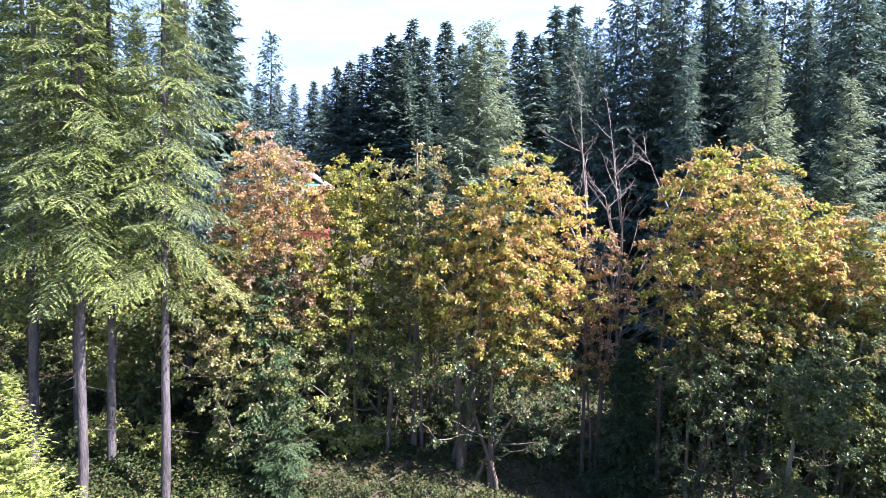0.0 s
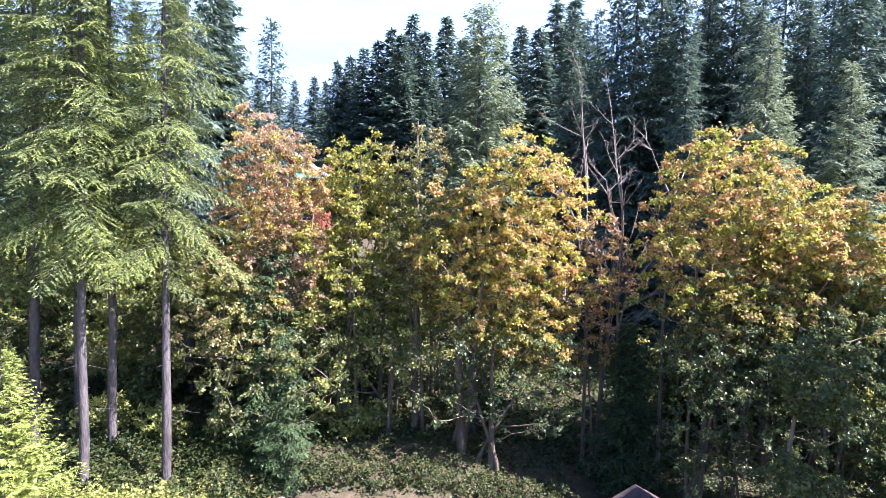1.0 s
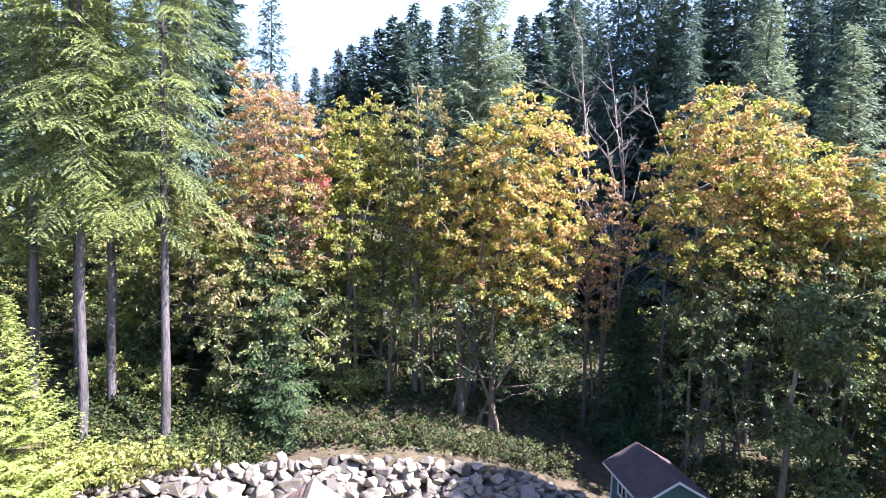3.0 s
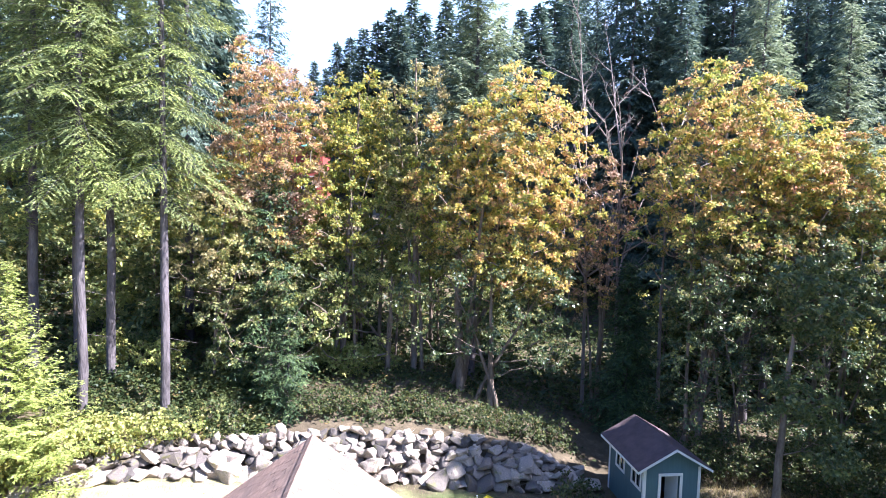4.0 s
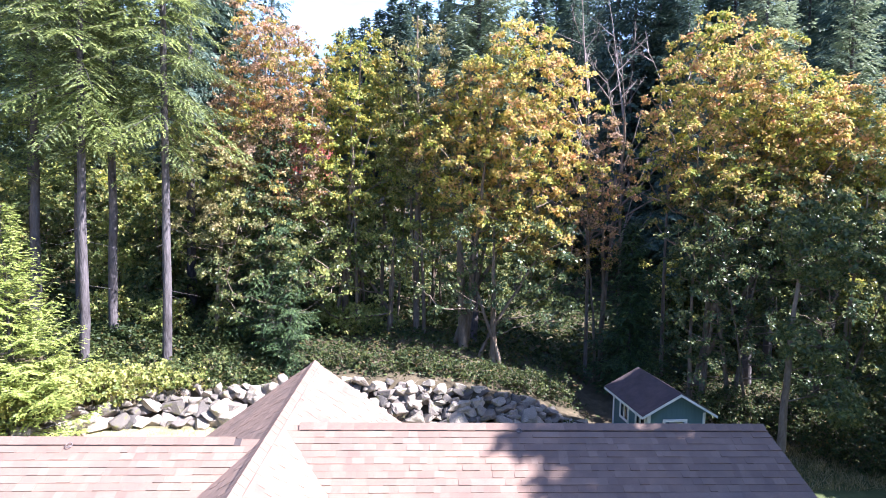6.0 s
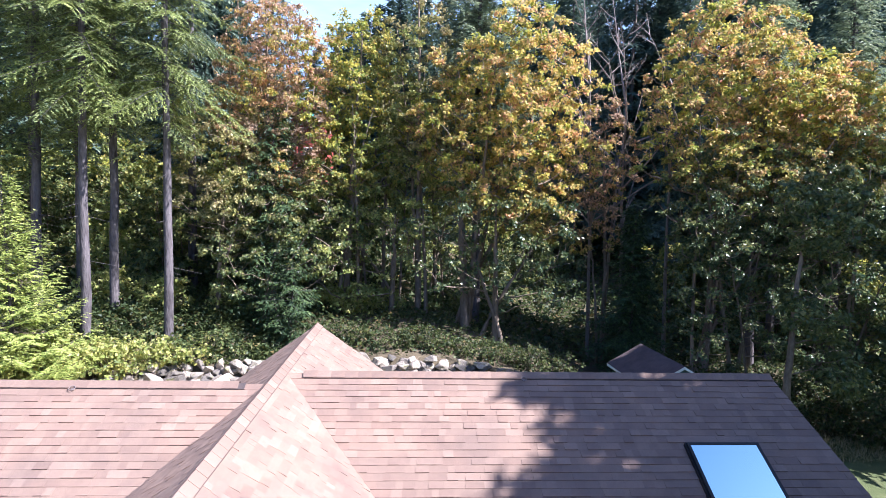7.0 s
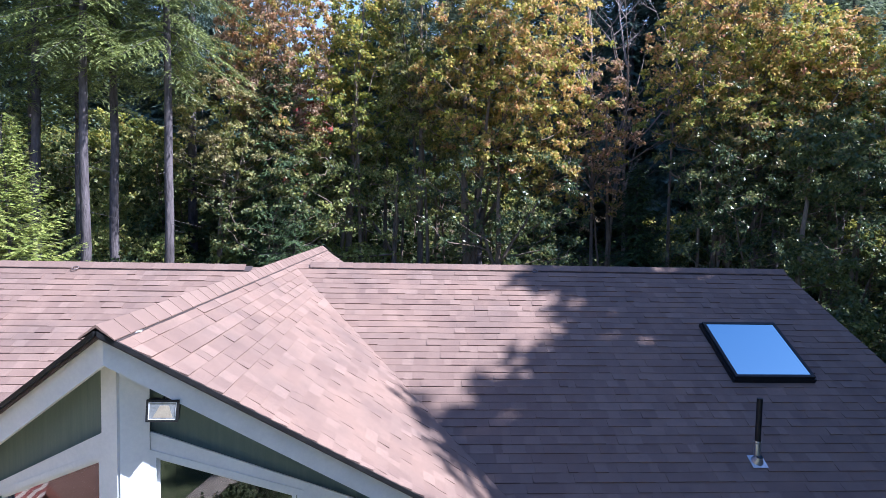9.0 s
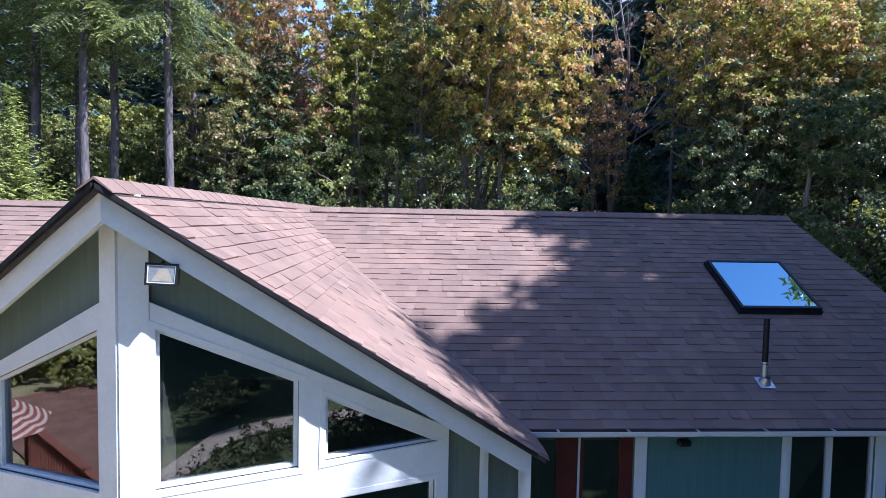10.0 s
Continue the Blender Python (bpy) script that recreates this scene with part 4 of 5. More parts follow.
broadleaf(-8.2, 31.5, [(-7.6, 31.5, 11.6, 2.2, 1.8, 3.4), (-8.6, 31.2, 7.6, 2.2, 1.8, 2.4)], 0.90, 0.20, leaf_yellow, 46, "yellow-green maple farther back in the wood", 3)
broadleaf(-3.8, 30.4, [(-3.7, 30.4, 13.6, 1.3, 1.2, 2.8), (-3.4, 30.1, 9.8, 1.5, 1.4, 2.4)], 0.90, 0.20, leaf_yellow, 47, "slim maple in yellow-green leaf", 2)
broadleaf(-1.2, 29.6, [(-1.0, 29.6, 12.2, 1.4, 1.2, 2.6), (-0.6, 29.4, 9.2, 1.4, 1.2, 2.2)], 0.95, 0.20, leaf_sunlit, 48, "slim maple among the stems, dappled sun painted into its yellow-green leaves", 2)


def dead_tree(x, y, top, seed, forks, label):
    rng = np.random.default_rng(seed)
    t = new("dead_tree")
    z0 = ground_at(x, y) - 0.1
    t.matrix_world = pose(x, y, z0)
    tagged(t, label, "tree", "dead trees")
    wood = Wood()
    h = top - z0

    def limb(st, way, length, r, depth):
        q = np.linspace(0, 1, 7)[:, None]
        bend = rng.normal(size=3) * (0.25 if depth else 0.10)
        bend[2] = abs(bend[2]) * (depth > 0)
        path = st + way * length * q + bend * length * 0.4 * q ** 2 + np.cumsum(rng.normal(size=(7, 3)) * 0.03, 0) * q
        wood.tube(path, r * (1 - 0.75 * q[:, 0]), 6 if depth == 0 else 4)
        if depth < 3:
            for _ in range(forks if depth == 0 else 4):
                p = path[rng.integers(3, 7)]
                w = way * 0.8 + rng.normal(size=3) * 0.5
                w[2] = abs(w[2]) * 0.8 + 0.15
                limb(p, w / np.linalg.norm(w), length * rng.uniform(0.22, 0.40), r * 0.5, depth + 1)

    limb(np.zeros(3), np.array([rng.normal() * 0.03, rng.normal() * 0.03, 1.0]), h * 0.72, 0.115, 0)
    wood.build("trunk", bark_dead, t)


dead_tree(10.0, 31.0, 21.0, 51, 10, "bare dead tree with pale grey branches")
dead_tree(11.9, 31.2, 20.0, 52, 9, "bare dead tree with pale grey branches")
dead_tree(11.0, 31.6, 17.5, 53, 9, "bare dead tree with pale grey branches")
dead_tree(14.2, 30.8, 20.8, 54, 5, "leaning dead snag above the maples")

# far forest: a few fir shapes, repeated
FAR, WALL = [], []
FOREST = "dark fir in the forest on the hillside"
for i in range(4):
    FAR.append(conifer(0, 0, 30, (3, 6, 4, 2)[i], (7.0, 6.4, 7.4, 6.6)[i], 61 + i, needle_dark, FOREST, base=-60, name="forest_fir", group="forest firs", branches=210, fill=2.7, spray=0.55, width=0.52, droop=0.4, hang=0.9, trunk=0.28, taper=1.08, snags=False, tip=0.3, far=True, ragged=0.45))
for i in range(3):
    WALL.append(conifer(0, 0, 30, (2, 5, 3)[i], (5.4, 5.0, 5.8)[i], 66 + i, needle_dark, FOREST, base=-60, name="forest_fir", group="forest firs", branches=240, fill=4.4, spray=0.36, width=0.44, droop=0.5, hang=1.0, trunk=0.26, taper=0.85, snags=False, tip=0.3, far=True, ragged=0.5))


def stand(src, x, y, size, turn, wide=1.0, first=False):
    """Set a copy of a tree (or the tree itself) on the ground."""
    o = src if first else copy_thing(src, pose(x, y, 0))
    o.matrix_world = pose(x, y, ground_at(x, y) - 0.3, 0, 0, turn) @ Matrix.Diagonal((size * wide, size * wide, size, 1))
    return o


rng = np.random.default_rng(5)
# x, y, height of the firs on the skyline
SKYLINE = [(-12.5, 100, 24.6), (-20.4, 125, 23.6), (-10.3, 100, 25.7), (-7.8, 95, 26.6), (-5.5, 95, 28.0), (-3.4, 95, 29.9), (-1.7, 90, 28.4), (-0.1, 108, 34.5), (2.1, 100, 30.9), (6.2, 110, 36.4), (8.1, 95, 31.3), (8.4, 75, 29.1), (16.4, 110, 35.1), (21.4, 116, 37.6), (16.2, 75, 30.8), (19.5, 80, 35.1), (23.1, 84, 36.6), (19.7, 66, 30.6), (19.1, 60, 30.5), (18.5, 53, 31.7), (19.1, 50, 33.0), (22.1, 52, 34.6), (22.3, 48, 33.1), (26.6, 52, 33.9), (27.9, 50, 34.9), (32.6, 54, 35.7), (32.5, 50, 33.7), (40.2, 58, 35.1), (36.6, 50, 33.9), (29.5, 38, 32.6), (35.3, 42, 33.4), (-32.4, 165, 28.8), (-38.1, 170, 29.1), (-41.1, 160, 27.7), (-47.0, 165, 28.2), (-50.0, 160, 27.6), (-21.7, 150, 26.6), (-16.8, 150, 28.5)]
taken = []
for i, (x, y, h) in enumerate(SKYLINE):
    src = WALL[i % 3] if y < 68 else FAR[i % 4]
    stand(src, x, y, h / 30, rng.uniform(0, 360), 0.95 if y < 68 else 1.4, src not in taken)
    taken.append(src)
for i, (x, y, h) in enumerate([(15.5, 57, 30), (24.5, 56, 33), (29.5, 57, 34), (34.5, 60, 34), (38, 46, 32), (41, 52, 34), (44, 58, 34), (36, 37, 31), (40, 41, 31), (20.5, 43, 25), (26.5, 44, 28), (31, 45, 30)]):
    stand(WALL[i % 3], x, y, h / 30, rng.uniform(0, 360))
for i in range(38):
    y = rng.uniform(44, 120)
    a = rng.uniform(-0.62, 0.95)
    if -0.28 < a < -0.02 and y < 118:
        continue
    tall = min(rng.uniform(0.7, 1.0), (0.24 * y + 4) / 30) if -0.02 <= a < 0.3 else rng.uniform(0.8, 1.05)
    stand(FAR[i % 4], a * y, y, tall, rng.uniform(0, 360))
for i in range(26):
    a = -0.02 + 0.40 * i / 25 + rng.uniform(-0.01, 0.01)
    y = rng.uniform(84, 104)
    stand(FAR[i % 4], a * y, y, (0.215 * y + 2.0) / 30, rng.uniform(0, 360), 1.4)
for i in range(16):
    y = rng.uniform(44, 72)
    stand(FAR[i % 4], rng.uniform(-0.72, -0.30) * y, y, rng.uniform(0.75, 0.95), rng.uniform(0, 360))
# woods added beside and behind, out of view, to shade the lawn, the roof and the feet of the maples
SHADE = [(34, 5, 27), (35.5, 29, 30), 
         (14, -24, 24), (4, -30, 26), (-8, -28, 25), (-20, -26, 26), (24, -20, 25), (-30, -14, 25), (-34, 2, 26), (-32, 16, 26), (-28, 30, 27), (10, -38, 27), (-14, -38, 27), (-24, -4, 24), (-38, -8, 27), (22, -10, 24), (9, -13.5, 21), (12.5, -11, 20), (12.8, -1.6, 17), (18, -3, 22), (20, 4.5, 22)]
for i, (x, y, h) in enumerate(SHADE):
    stand(FAR[i % 4], x, y, h / 30, i * 77, 1.1)
for i, (x, y, h) in enumerate([(15.6, 2.7, 21.5), (15.8, 0.2, 20.8), (14.6, 7.2, 19.5), (18.5, 10.0, 15), (16.4, 5.0, 20.6), (14.4, 4.3, 18.6)]):
    conifer(x, y, h, 2.0, 3.5, 81 + i, needle_near, "broad fir beside the house", group="firs beside the house", branches=165, fill=3.6, spray=0.42, width=0.5, trunk=0.25, taper=0.55, ragged=0.62)
# two firs placed outside the view to shade the shed and boulder wall
conifer(20.9, 16.4, 23.6, 9.5, 3.2, 86, needle_near, "tall fir with a high crown, added out of view to shade the lawn", group="firs beside the house", branches=110, fill=3.0, spray=0.42, width=0.45, trunk=0.25, taper=0.5)
conifer(20.6, 17.7, 20.5, 5.0, 2.9, 87, needle_near, "fir with dense dark boughs, added out of view to shade the lawn", group="firs beside the house", branches=110, fill=2.6, spray=0.42, width=0.45, trunk=0.22, taper=0.6)
# more firs added past the right edge to shade the right maples
for x, y, h, k in ((29.5, 21.3, 25.5, 0), (34.5, 20.6, 28, 2), (26.6, 21.7, 24.0, 1)):
    stand(FAR[k], x, y, h / 30, 40 * k, 0.68)
# leafy understorey between the trunks
LOW = []
for i, (mat, lab) in enumerate([(leaf_sunlit, "yellow-green understorey tree with sunlight painted into its leaves"), (leaf_green, "green understorey tree in the forest"), (leaf_yellow, "yellowing understorey tree in the forest")]):
    LOW.append(broadleaf(-16 + 3 * i, 33, [(-16 + 3 * i, 33, 6.6 + i, 1.9, 1.9, 2.3), (-15 + 3 * i, 32.6, 5.2, 1.7, 1.7, 1.6)], 0.95, 0.24, mat, 111 + i, lab, 3, radius=0.06, name="understorey_tree", group="understorey trees"))
for i in range(40):
    y = rng.uniform(31.5, 52)
    a = rng.uniform(-0.75, 0.92) if i < 36 else rng.uniform(-0.6, -0.25)
    if (0.24 < a < 0.37 and y < 38) or (-0.33 < a < -0.17 and y < 40):
        continue
    k = (0 if rng.uniform() < 0.3 else 2) if a < -0.1 else rng.integers(1, 3)
    stand(LOW[k], a * y, y, rng.uniform(0.7, 1.25), rng.uniform(0, 360))


for i, (x, y) in enumerate([(21.4, 21.6), (24, 29), (27, 32), (30, 34), (26, 36), (32, 31), (22, 33), (29, 28.5)]):
    stand(LOW[1 + i % 2], x, y, rng.uniform(0.9, 1.3), rng.uniform(0, 360))


# ---- red house in the woods ----
red_boards = surface("red_boards", (0.22, 0.045, 0.035), (0.36, 0.085, 0.06), 2.0, 0.8, stretch=(0.4, 0.4, 14))
metal_roof = surface("grey_metal_roof", (0.32, 0.33, 0.34), (0.48, 0.49, 0.5), 2.0, 0.5)
green_roof = surface("green_metal_roof", (0.10, 0.30, 0.24), (0.16, 0.40, 0.33), 2.0, 0.5)
cabin = empty("red_house", (-12.3, 57, ground_at(-12.3, 57)))
tagged(cabin, "red board house with grey roof half hidden by maples", "house")
box("wall", (-4, 0, 0), (4, 6, 9.4), red_boards, cabin)
for z in np.arange(0.4, 9.3, 0.32):
    box("board", (-4.03, -0.035, z), (4.03, -0.002, z + 0.28), red_boards, cabin, bevel=0)
for sg in (-1, 1):
    prism("roof_slope", [(0, -0.6, 12.3), (sg * 4.6, -0.6, 9.3), (sg * 4.6, 6.6, 9.3), (0, 6.6, 12.3)], (0, 0, 0.14), metal_roof, cabin)
prism("gable", [(-3.9, 0.01, 9.4), (3.9, 0.01, 9.4), (0, 0.01, 12.1)], (0, 0.1, 0), red_boards, cabin)
prism("porch_roof", [(1.4, -0.9, 9.3), (4.0, -0.9, 9.3), (4.0, -0.04, 9.8), (1.4, -0.04, 9.8)], (0, 0, 0.1), green_roof, cabin)
for x in (1.5, 3.9):
    box("post", (x - 0.06, -0.9, 0), (x + 0.06, -0.98 + 0.2, 9.3), red_boards, cabin)
for x in (-2.6, 0.2, 2.6):
    w = new("window")
    w.parent = cabin
    box("window_frame", (x - 0.6, -0.08, 5.2), (x + 0.6, -0.037, 6.6), white_paint, w)
    box("pane", (x - 0.5, -0.095, 5.3), (x + 0.5, -0.082, 6.5), black_metal, w, bevel=0)


# ---- added glowing backdrop for bright haze low over the horizon ahead ----
haze_mat = bpy.data.materials.new("haze_glow")
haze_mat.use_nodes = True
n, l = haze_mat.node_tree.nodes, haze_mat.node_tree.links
# the sheet emits the pale sky brightness itself
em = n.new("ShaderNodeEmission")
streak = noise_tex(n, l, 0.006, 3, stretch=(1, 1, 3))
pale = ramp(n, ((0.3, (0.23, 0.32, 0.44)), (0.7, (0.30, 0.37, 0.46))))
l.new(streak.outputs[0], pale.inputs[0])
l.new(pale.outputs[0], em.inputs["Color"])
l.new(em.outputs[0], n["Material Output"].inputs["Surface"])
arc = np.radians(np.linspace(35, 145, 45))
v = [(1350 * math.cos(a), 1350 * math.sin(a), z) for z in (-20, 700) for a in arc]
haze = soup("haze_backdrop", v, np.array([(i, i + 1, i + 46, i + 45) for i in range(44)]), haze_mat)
tagged(haze, "glowing backdrop sheet painted as bright hazy sky low over the forest", "sky", kind="structure")


# ---- boulder wall ----
rock_mat, n, l, b = material("boulder_stone", 0.9, 0, 0.3)
oi = n.new("ShaderNodeObjectInfo")
base = ramp(n, ((0.0, (0.10, 0.09, 0.085)), (0.35, (0.25, 0.215, 0.19)), (0.75, (0.38, 0.33, 0.28)), (1.0, (0.50, 0.43, 0.36))))
l.new(oi.outputs["Random"], base.inputs[0])
big, fin = noise_tex(n, l, 3.0, 6), noise_tex(n, l, 22, 5)
k1 = ramp(n, ((0.3, (0.6, 0.6, 0.62)), (0.7, (1.25, 1.2, 1.15))))
l.new(fin.outputs[0], k1.inputs[0])
moss = ramp(n, ((0.56, (0, 0, 0)), (0.74, (1, 1, 1))))
l.new(big.outputs[0], moss.inputs[0])
l.new(mix_rgb(n, l, mix_rgb(n, l, base.outputs[0], k1.outputs[0], 1.0, "MULTIPLY"), (0.17, 0.17, 0.05), moss.outputs[0]), b.inputs["Base Color"])
bump(n, l, b, fin.outputs[0], 0.8, 0.04)


def boulder_mesh(seed):
    """An angular boulder: the hull of a few random points, edges eased and faces uneven."""
    r = random.Random(seed)
    bm = bmesh.new()
    for _ in range(r.choice((11, 13, 16))):
        v = Vector((r.gauss(0, 1), r.gauss(0, 1), r.gauss(0, 1))).normalized()
        v = Vector(max(-0.76, min(0.76, c)) for c in v) * r.uniform(0.82, 1.08)
        bm.verts.new(v * 0.62)
    h = bmesh.ops.convex_hull(bm, input=bm.verts)
    bmesh.ops.delete(bm, geom=[g for g in h["geom_interior"] if isinstance(g, bmesh.types.BMVert)], context="VERTS")
    bmesh.ops.bevel(bm, geom=list(bm.edges), offset=0.035, segments=1, affect="EDGES")
    bmesh.ops.triangulate(bm, faces=bm.faces)
    bmesh.ops.subdivide_edges(bm, edges=[e for e in bm.edges if e.calc_length() > 0.22], cuts=1, use_grid_fill=True)
    bmesh.ops.triangulate(bm, faces=bm.faces)
    for v in bm.verts:
        v.co += v.co.normalized() * (0.06 * noise.noise(v.co * 2.6 + Vector((seed * 3.1, 0, 0))) + 0.035 * noise.noise(v.co * 6.0))
    me = bpy.data.meshes.new("boulder")
    bm.to_mesh(me)
    bm.free()
    me.materials.append(rock_mat)
    return me


ROCKS = [boulder_mesh(i) for i in range(12)]
rocks = new("boulder_wall")
tagged(rocks, "dry-stacked wall of grey and mossy boulders", "retaining wall")
rng = np.random.default_rng(3)
x = -15.2
cols = []
while x < 8.0:
    cols.append(x)
    x += rng.uniform(0.27, 0.42)
for x in cols:
    fy, fz, ty, tz = (float(c) for c in wall_line(x))
    high = max(tz - fz, 0.35)
    z = fz - 0.05
    while z < fz + high - 0.05:
        s = rng.uniform(0.42, 0.86) * (1.1 if z < fz + 0.3 else 0.92 if z < fz + high - 0.6 else 0.7)
        q = (z - fz) / max(high, 0.5)
        ob = bpy.data.objects.new("boulder", ROCKS[rng.integers(12)])
        scene.collection.objects.link(ob)
        ob.parent = rocks
        ob.matrix_basis = pose(x + rng.normal() * 0.1, fy + 0.05 + q * 0.85 + rng.normal() * 0.07, z + s * 0.34, *rng.uniform(-28, 28, 2), rng.uniform(0, 360)) @ Matrix.Diagonal((s * rng.uniform(0.95, 1.5), s * rng.uniform(0.95, 1.3), s * rng.uniform(0.72, 1.0), 1))
        z += s * 0.52

# ---- undergrowth ----
def bush(x, y, r, h, gap, size, mat, seed, label, group="bank shrubs"):
    z = ground_at(x, y)
    return broadleaf(x, y, [(x, y, z + h * 0.55, r, r, h * 0.5), (x + r * 0.5, y - r * 0.3, z + h * 0.4, r * 0.6, r * 0.6, h * 0.35)], gap, size, mat, seed, label, 5, radius=0.02, name="shrub", group=group, category="shrub", sprigs=5, per=6, reach=0.6)


BRIGHT = "yellow-green vine maple shrub above the boulders"
for i, (x, y, r, h) in enumerate([(-11.4, 21.7, 1.0, 1.4), (-10.4, 22.2, 0.9, 1.1), (-12.4, 21.0, 1.0, 1.6), (-9.3, 22.5, 0.8, 0.9), (-13.6, 19.7, 1.2, 1.5), (-8.2, 22.8, 0.7, 0.7), (-14.4, 18.2, 1.2, 1.4), (-12.9, 20.2, 0.9, 1.3)]):
    bush(x, y, r, h, 0.36, 0.16, leaf_sunlit, 70 + i, BRIGHT)
for i, (x, y, r, h) in enumerate([(-2.4, 27.4, 0.9, 1.3), (-1.3, 28.2, 0.9, 1.2), (-3.3, 28.6, 1.0, 1.5), (-8.0, 26.9, 0.9, 1.4), (-10.9, 26.6, 1.0, 1.5), (-13.6, 27.0, 1.1, 1.6)]):
    bush(x, y, r, h, 0.38, 0.16, leaf_sunlit, 60 + i, "yellow-green shrub between the stems, sunlight painted into its leaves", "wood shrubs")
for i, (x, y, r, h) in enumerate([(-9.0, 23.2, 0.8, 0.9), (-7.7, 23.6, 0.7, 0.8), (-10.2, 23.6, 0.8, 0.9), (-6.6, 22.9, 0.5, 0.6)]):
    bush(x, y, r, h, 0.36, 0.13, leaf_tan, 84 + i, "bracken turning tan and orange on the bank")
for i, (x, y, r, h) in enumerate([(-6.9, 23.7, 0.8, 0.7), (-3.6, 24.0, 0.9, 0.8), (-2.4, 24.3, 0.8, 0.7), (-0.8, 24.2, 0.9, 0.6), (0.8, 24.3, 1.0, 0.7), (2.2, 24.1, 0.8, 0.6), (3.9, 24.1, 1.0, 0.8), (5.4, 24.4, 0.9, 0.9), (6.8, 24.6, 0.8, 0.9), (16.6, 21.6, 1.2, 1.6), (6.7, 20.7, 1.0, 1.1), (7.4, 20.2, 0.7, 0.8), (17.6, 20.2, 1.5, 2.0), (18.9, 18.6, 1.6, 2.0), (12.7, 23.6, 0.9, 1.6), (14.0, 23.4, 1.0, 2.0), (18.2, 22.6, 1.2, 2.2), (19.6, 21.8, 1.2, 2.0), (16.2, 23.0, 1.0, 1.8)]):
    bush(x, y, r, h, 0.36, 0.12, leaf_floor, 90 + i, "low leafy green shrub on the bank")

rng = np.random.default_rng(8)
cn = 5600
cx = np.append(rng.uniform(-20, 24, 4600), rng.uniform(-16, -5.5, 1000))
cy = 22.6 + np.append(rng.uniform(0, 1, 4600) ** 1.6 * 22, rng.uniform(0, 1, 1000) * 4)
keep = (cy > wall_line(cx)[2] + np.where(cx < -5.5, 0.15, 0.75)) & ~((cx > 8) & (cx < 12.3) & (cy < 31)) & ~((cx > 8.0) & (cy < 23.5))
cx, cy = cx[keep], cy[keep]
per = 20
px, py = np.repeat(cx, per) + rng.normal(size=len(cx) * per) * 0.28, np.repeat(cy, per) + rng.normal(size=len(cx) * per) * 0.28
pz = ground_z(px, py) + np.abs(rng.normal(size=len(px))) * np.repeat(rng.uniform(0.05, 0.32, len(cx)), per)
v, f = leaf_soup(rng, np.stack([px, py, pz], -1), 0.15, 0.0)
tagged(soup("undergrowth", v, f, leaf_floor), "tangle of ferns, salal and brambles on the forest floor", "undergrowth", kind="stuff")
cn = 5200
cy = rng.uniform(30, 66, cn)
cx = rng.uniform(-0.85, 1.0, cn) * cy
per = 12
px, py = np.repeat(cx, per) + rng.normal(size=cn * per) * 0.5, np.repeat(cy, per) + rng.normal(size=cn * per) * 0.5
pz = ground_z(px, py) + np.abs(rng.normal(size=len(px))) * np.repeat(rng.uniform(0.2, 1.1, cn), per)
v, f = leaf_soup(rng, np.stack([px, py, pz], -1), 0.3, 0.0)
tagged(soup("forest_undergrowth", v, f, leaf_floor), "leafy brush under the far trees", "undergrowth", kind="stuff")
# mown grass behind the house
bn = 30000
bx, by = rng.uniform(-13, 9, bn), rng.uniform(13.5, 22.6, bn)
keep = by < wall_line(bx)[0] + 0.2
bx, by = bx[keep], by[keep]
at = np.stack([bx, by, ground_z(bx, by) - 0.005], -1)
way = rng.normal(size=(len(bx), 3)) * 0.5 + [0, 0, 1]
blade = leafy("grass_blade", ((0.0, (0.15, 0.18, 0.06)), (0.5, (0.34, 0.31, 0.15)), (1.0, (0.55, 0.48, 0.29))), None, 0.3)
green_blade = leafy("green_grass_blade", ((0.0, (0.05, 0.09, 0.02)), (0.6, (0.12, 0.16, 0.05)), (1.0, (0.25, 0.24, 0.10))), None, 0.3)
dry = bx + rng.normal(size=len(bx)) * 1.2 < 0.0
for pick, mat, lab in ((dry, blade, "short dry lawn grass behind the house"), (~dry, green_blade, "short green lawn grass beside the shed")):
    k = int(pick.sum())
    v, f = kites(at[pick], way[pick], rng.normal(size=(k, 3)), rng.uniform(0.04, 0.11, k), np.full(k, 0.014))
    tagged(soup("grass", v, f, mat), lab, "grass", kind="stuff")

# tree and dry grass right of the shed
broadleaf(13.8, 19.8, [(14.8, 20.0, 8.4, 1.3, 1.2, 1.6), (14.6, 19.8, 4.8, 1.2, 1.0, 1.1), (15.5, 19.5, 2.9, 1.3, 1.0, 0.9)], 0.62, 0.17, leaf_green, 141, "young leaning maple with bright green leaves beside the shed", 1, radius=0.14)
bn = 9000
bx, by = rng.uniform(11.4, 17.5, bn), rng.uniform(18.5, 23.5, bn)
at = np.stack([bx, by, ground_z(bx, by) - 0.01], -1)
way = rng.normal(size=(bn, 3)) * 0.6 + [0, 0, 1]
straw = leafy("dry_grass", ((0.0, (0.16, 0.16, 0.05)), (0.5, (0.34, 0.28, 0.13)), (1.0, (0.50, 0.40, 0.24))), None, 0.3)
v, f = kites(at, way, rng.normal(size=(bn, 3)), rng.uniform(0.08, 0.32, bn), np.full(bn, 0.022))
tagged(soup("dry_grass", v, f, straw), "tufts of dry straw-coloured grass", "grass", kind="stuff")

yellow_plastic = surface("yellow_plastic", (0.62, 0.50, 0.02), (0.78, 0.64, 0.04), 3.0, 0.4, bumps=0.1, spec=0.5)
slide = empty("garden_slide", (3.66, 20.5, ground_at(3.66, 20.5)), -42)
tagged(slide, "yellow plastic garden slide lying on the lawn", "slide")
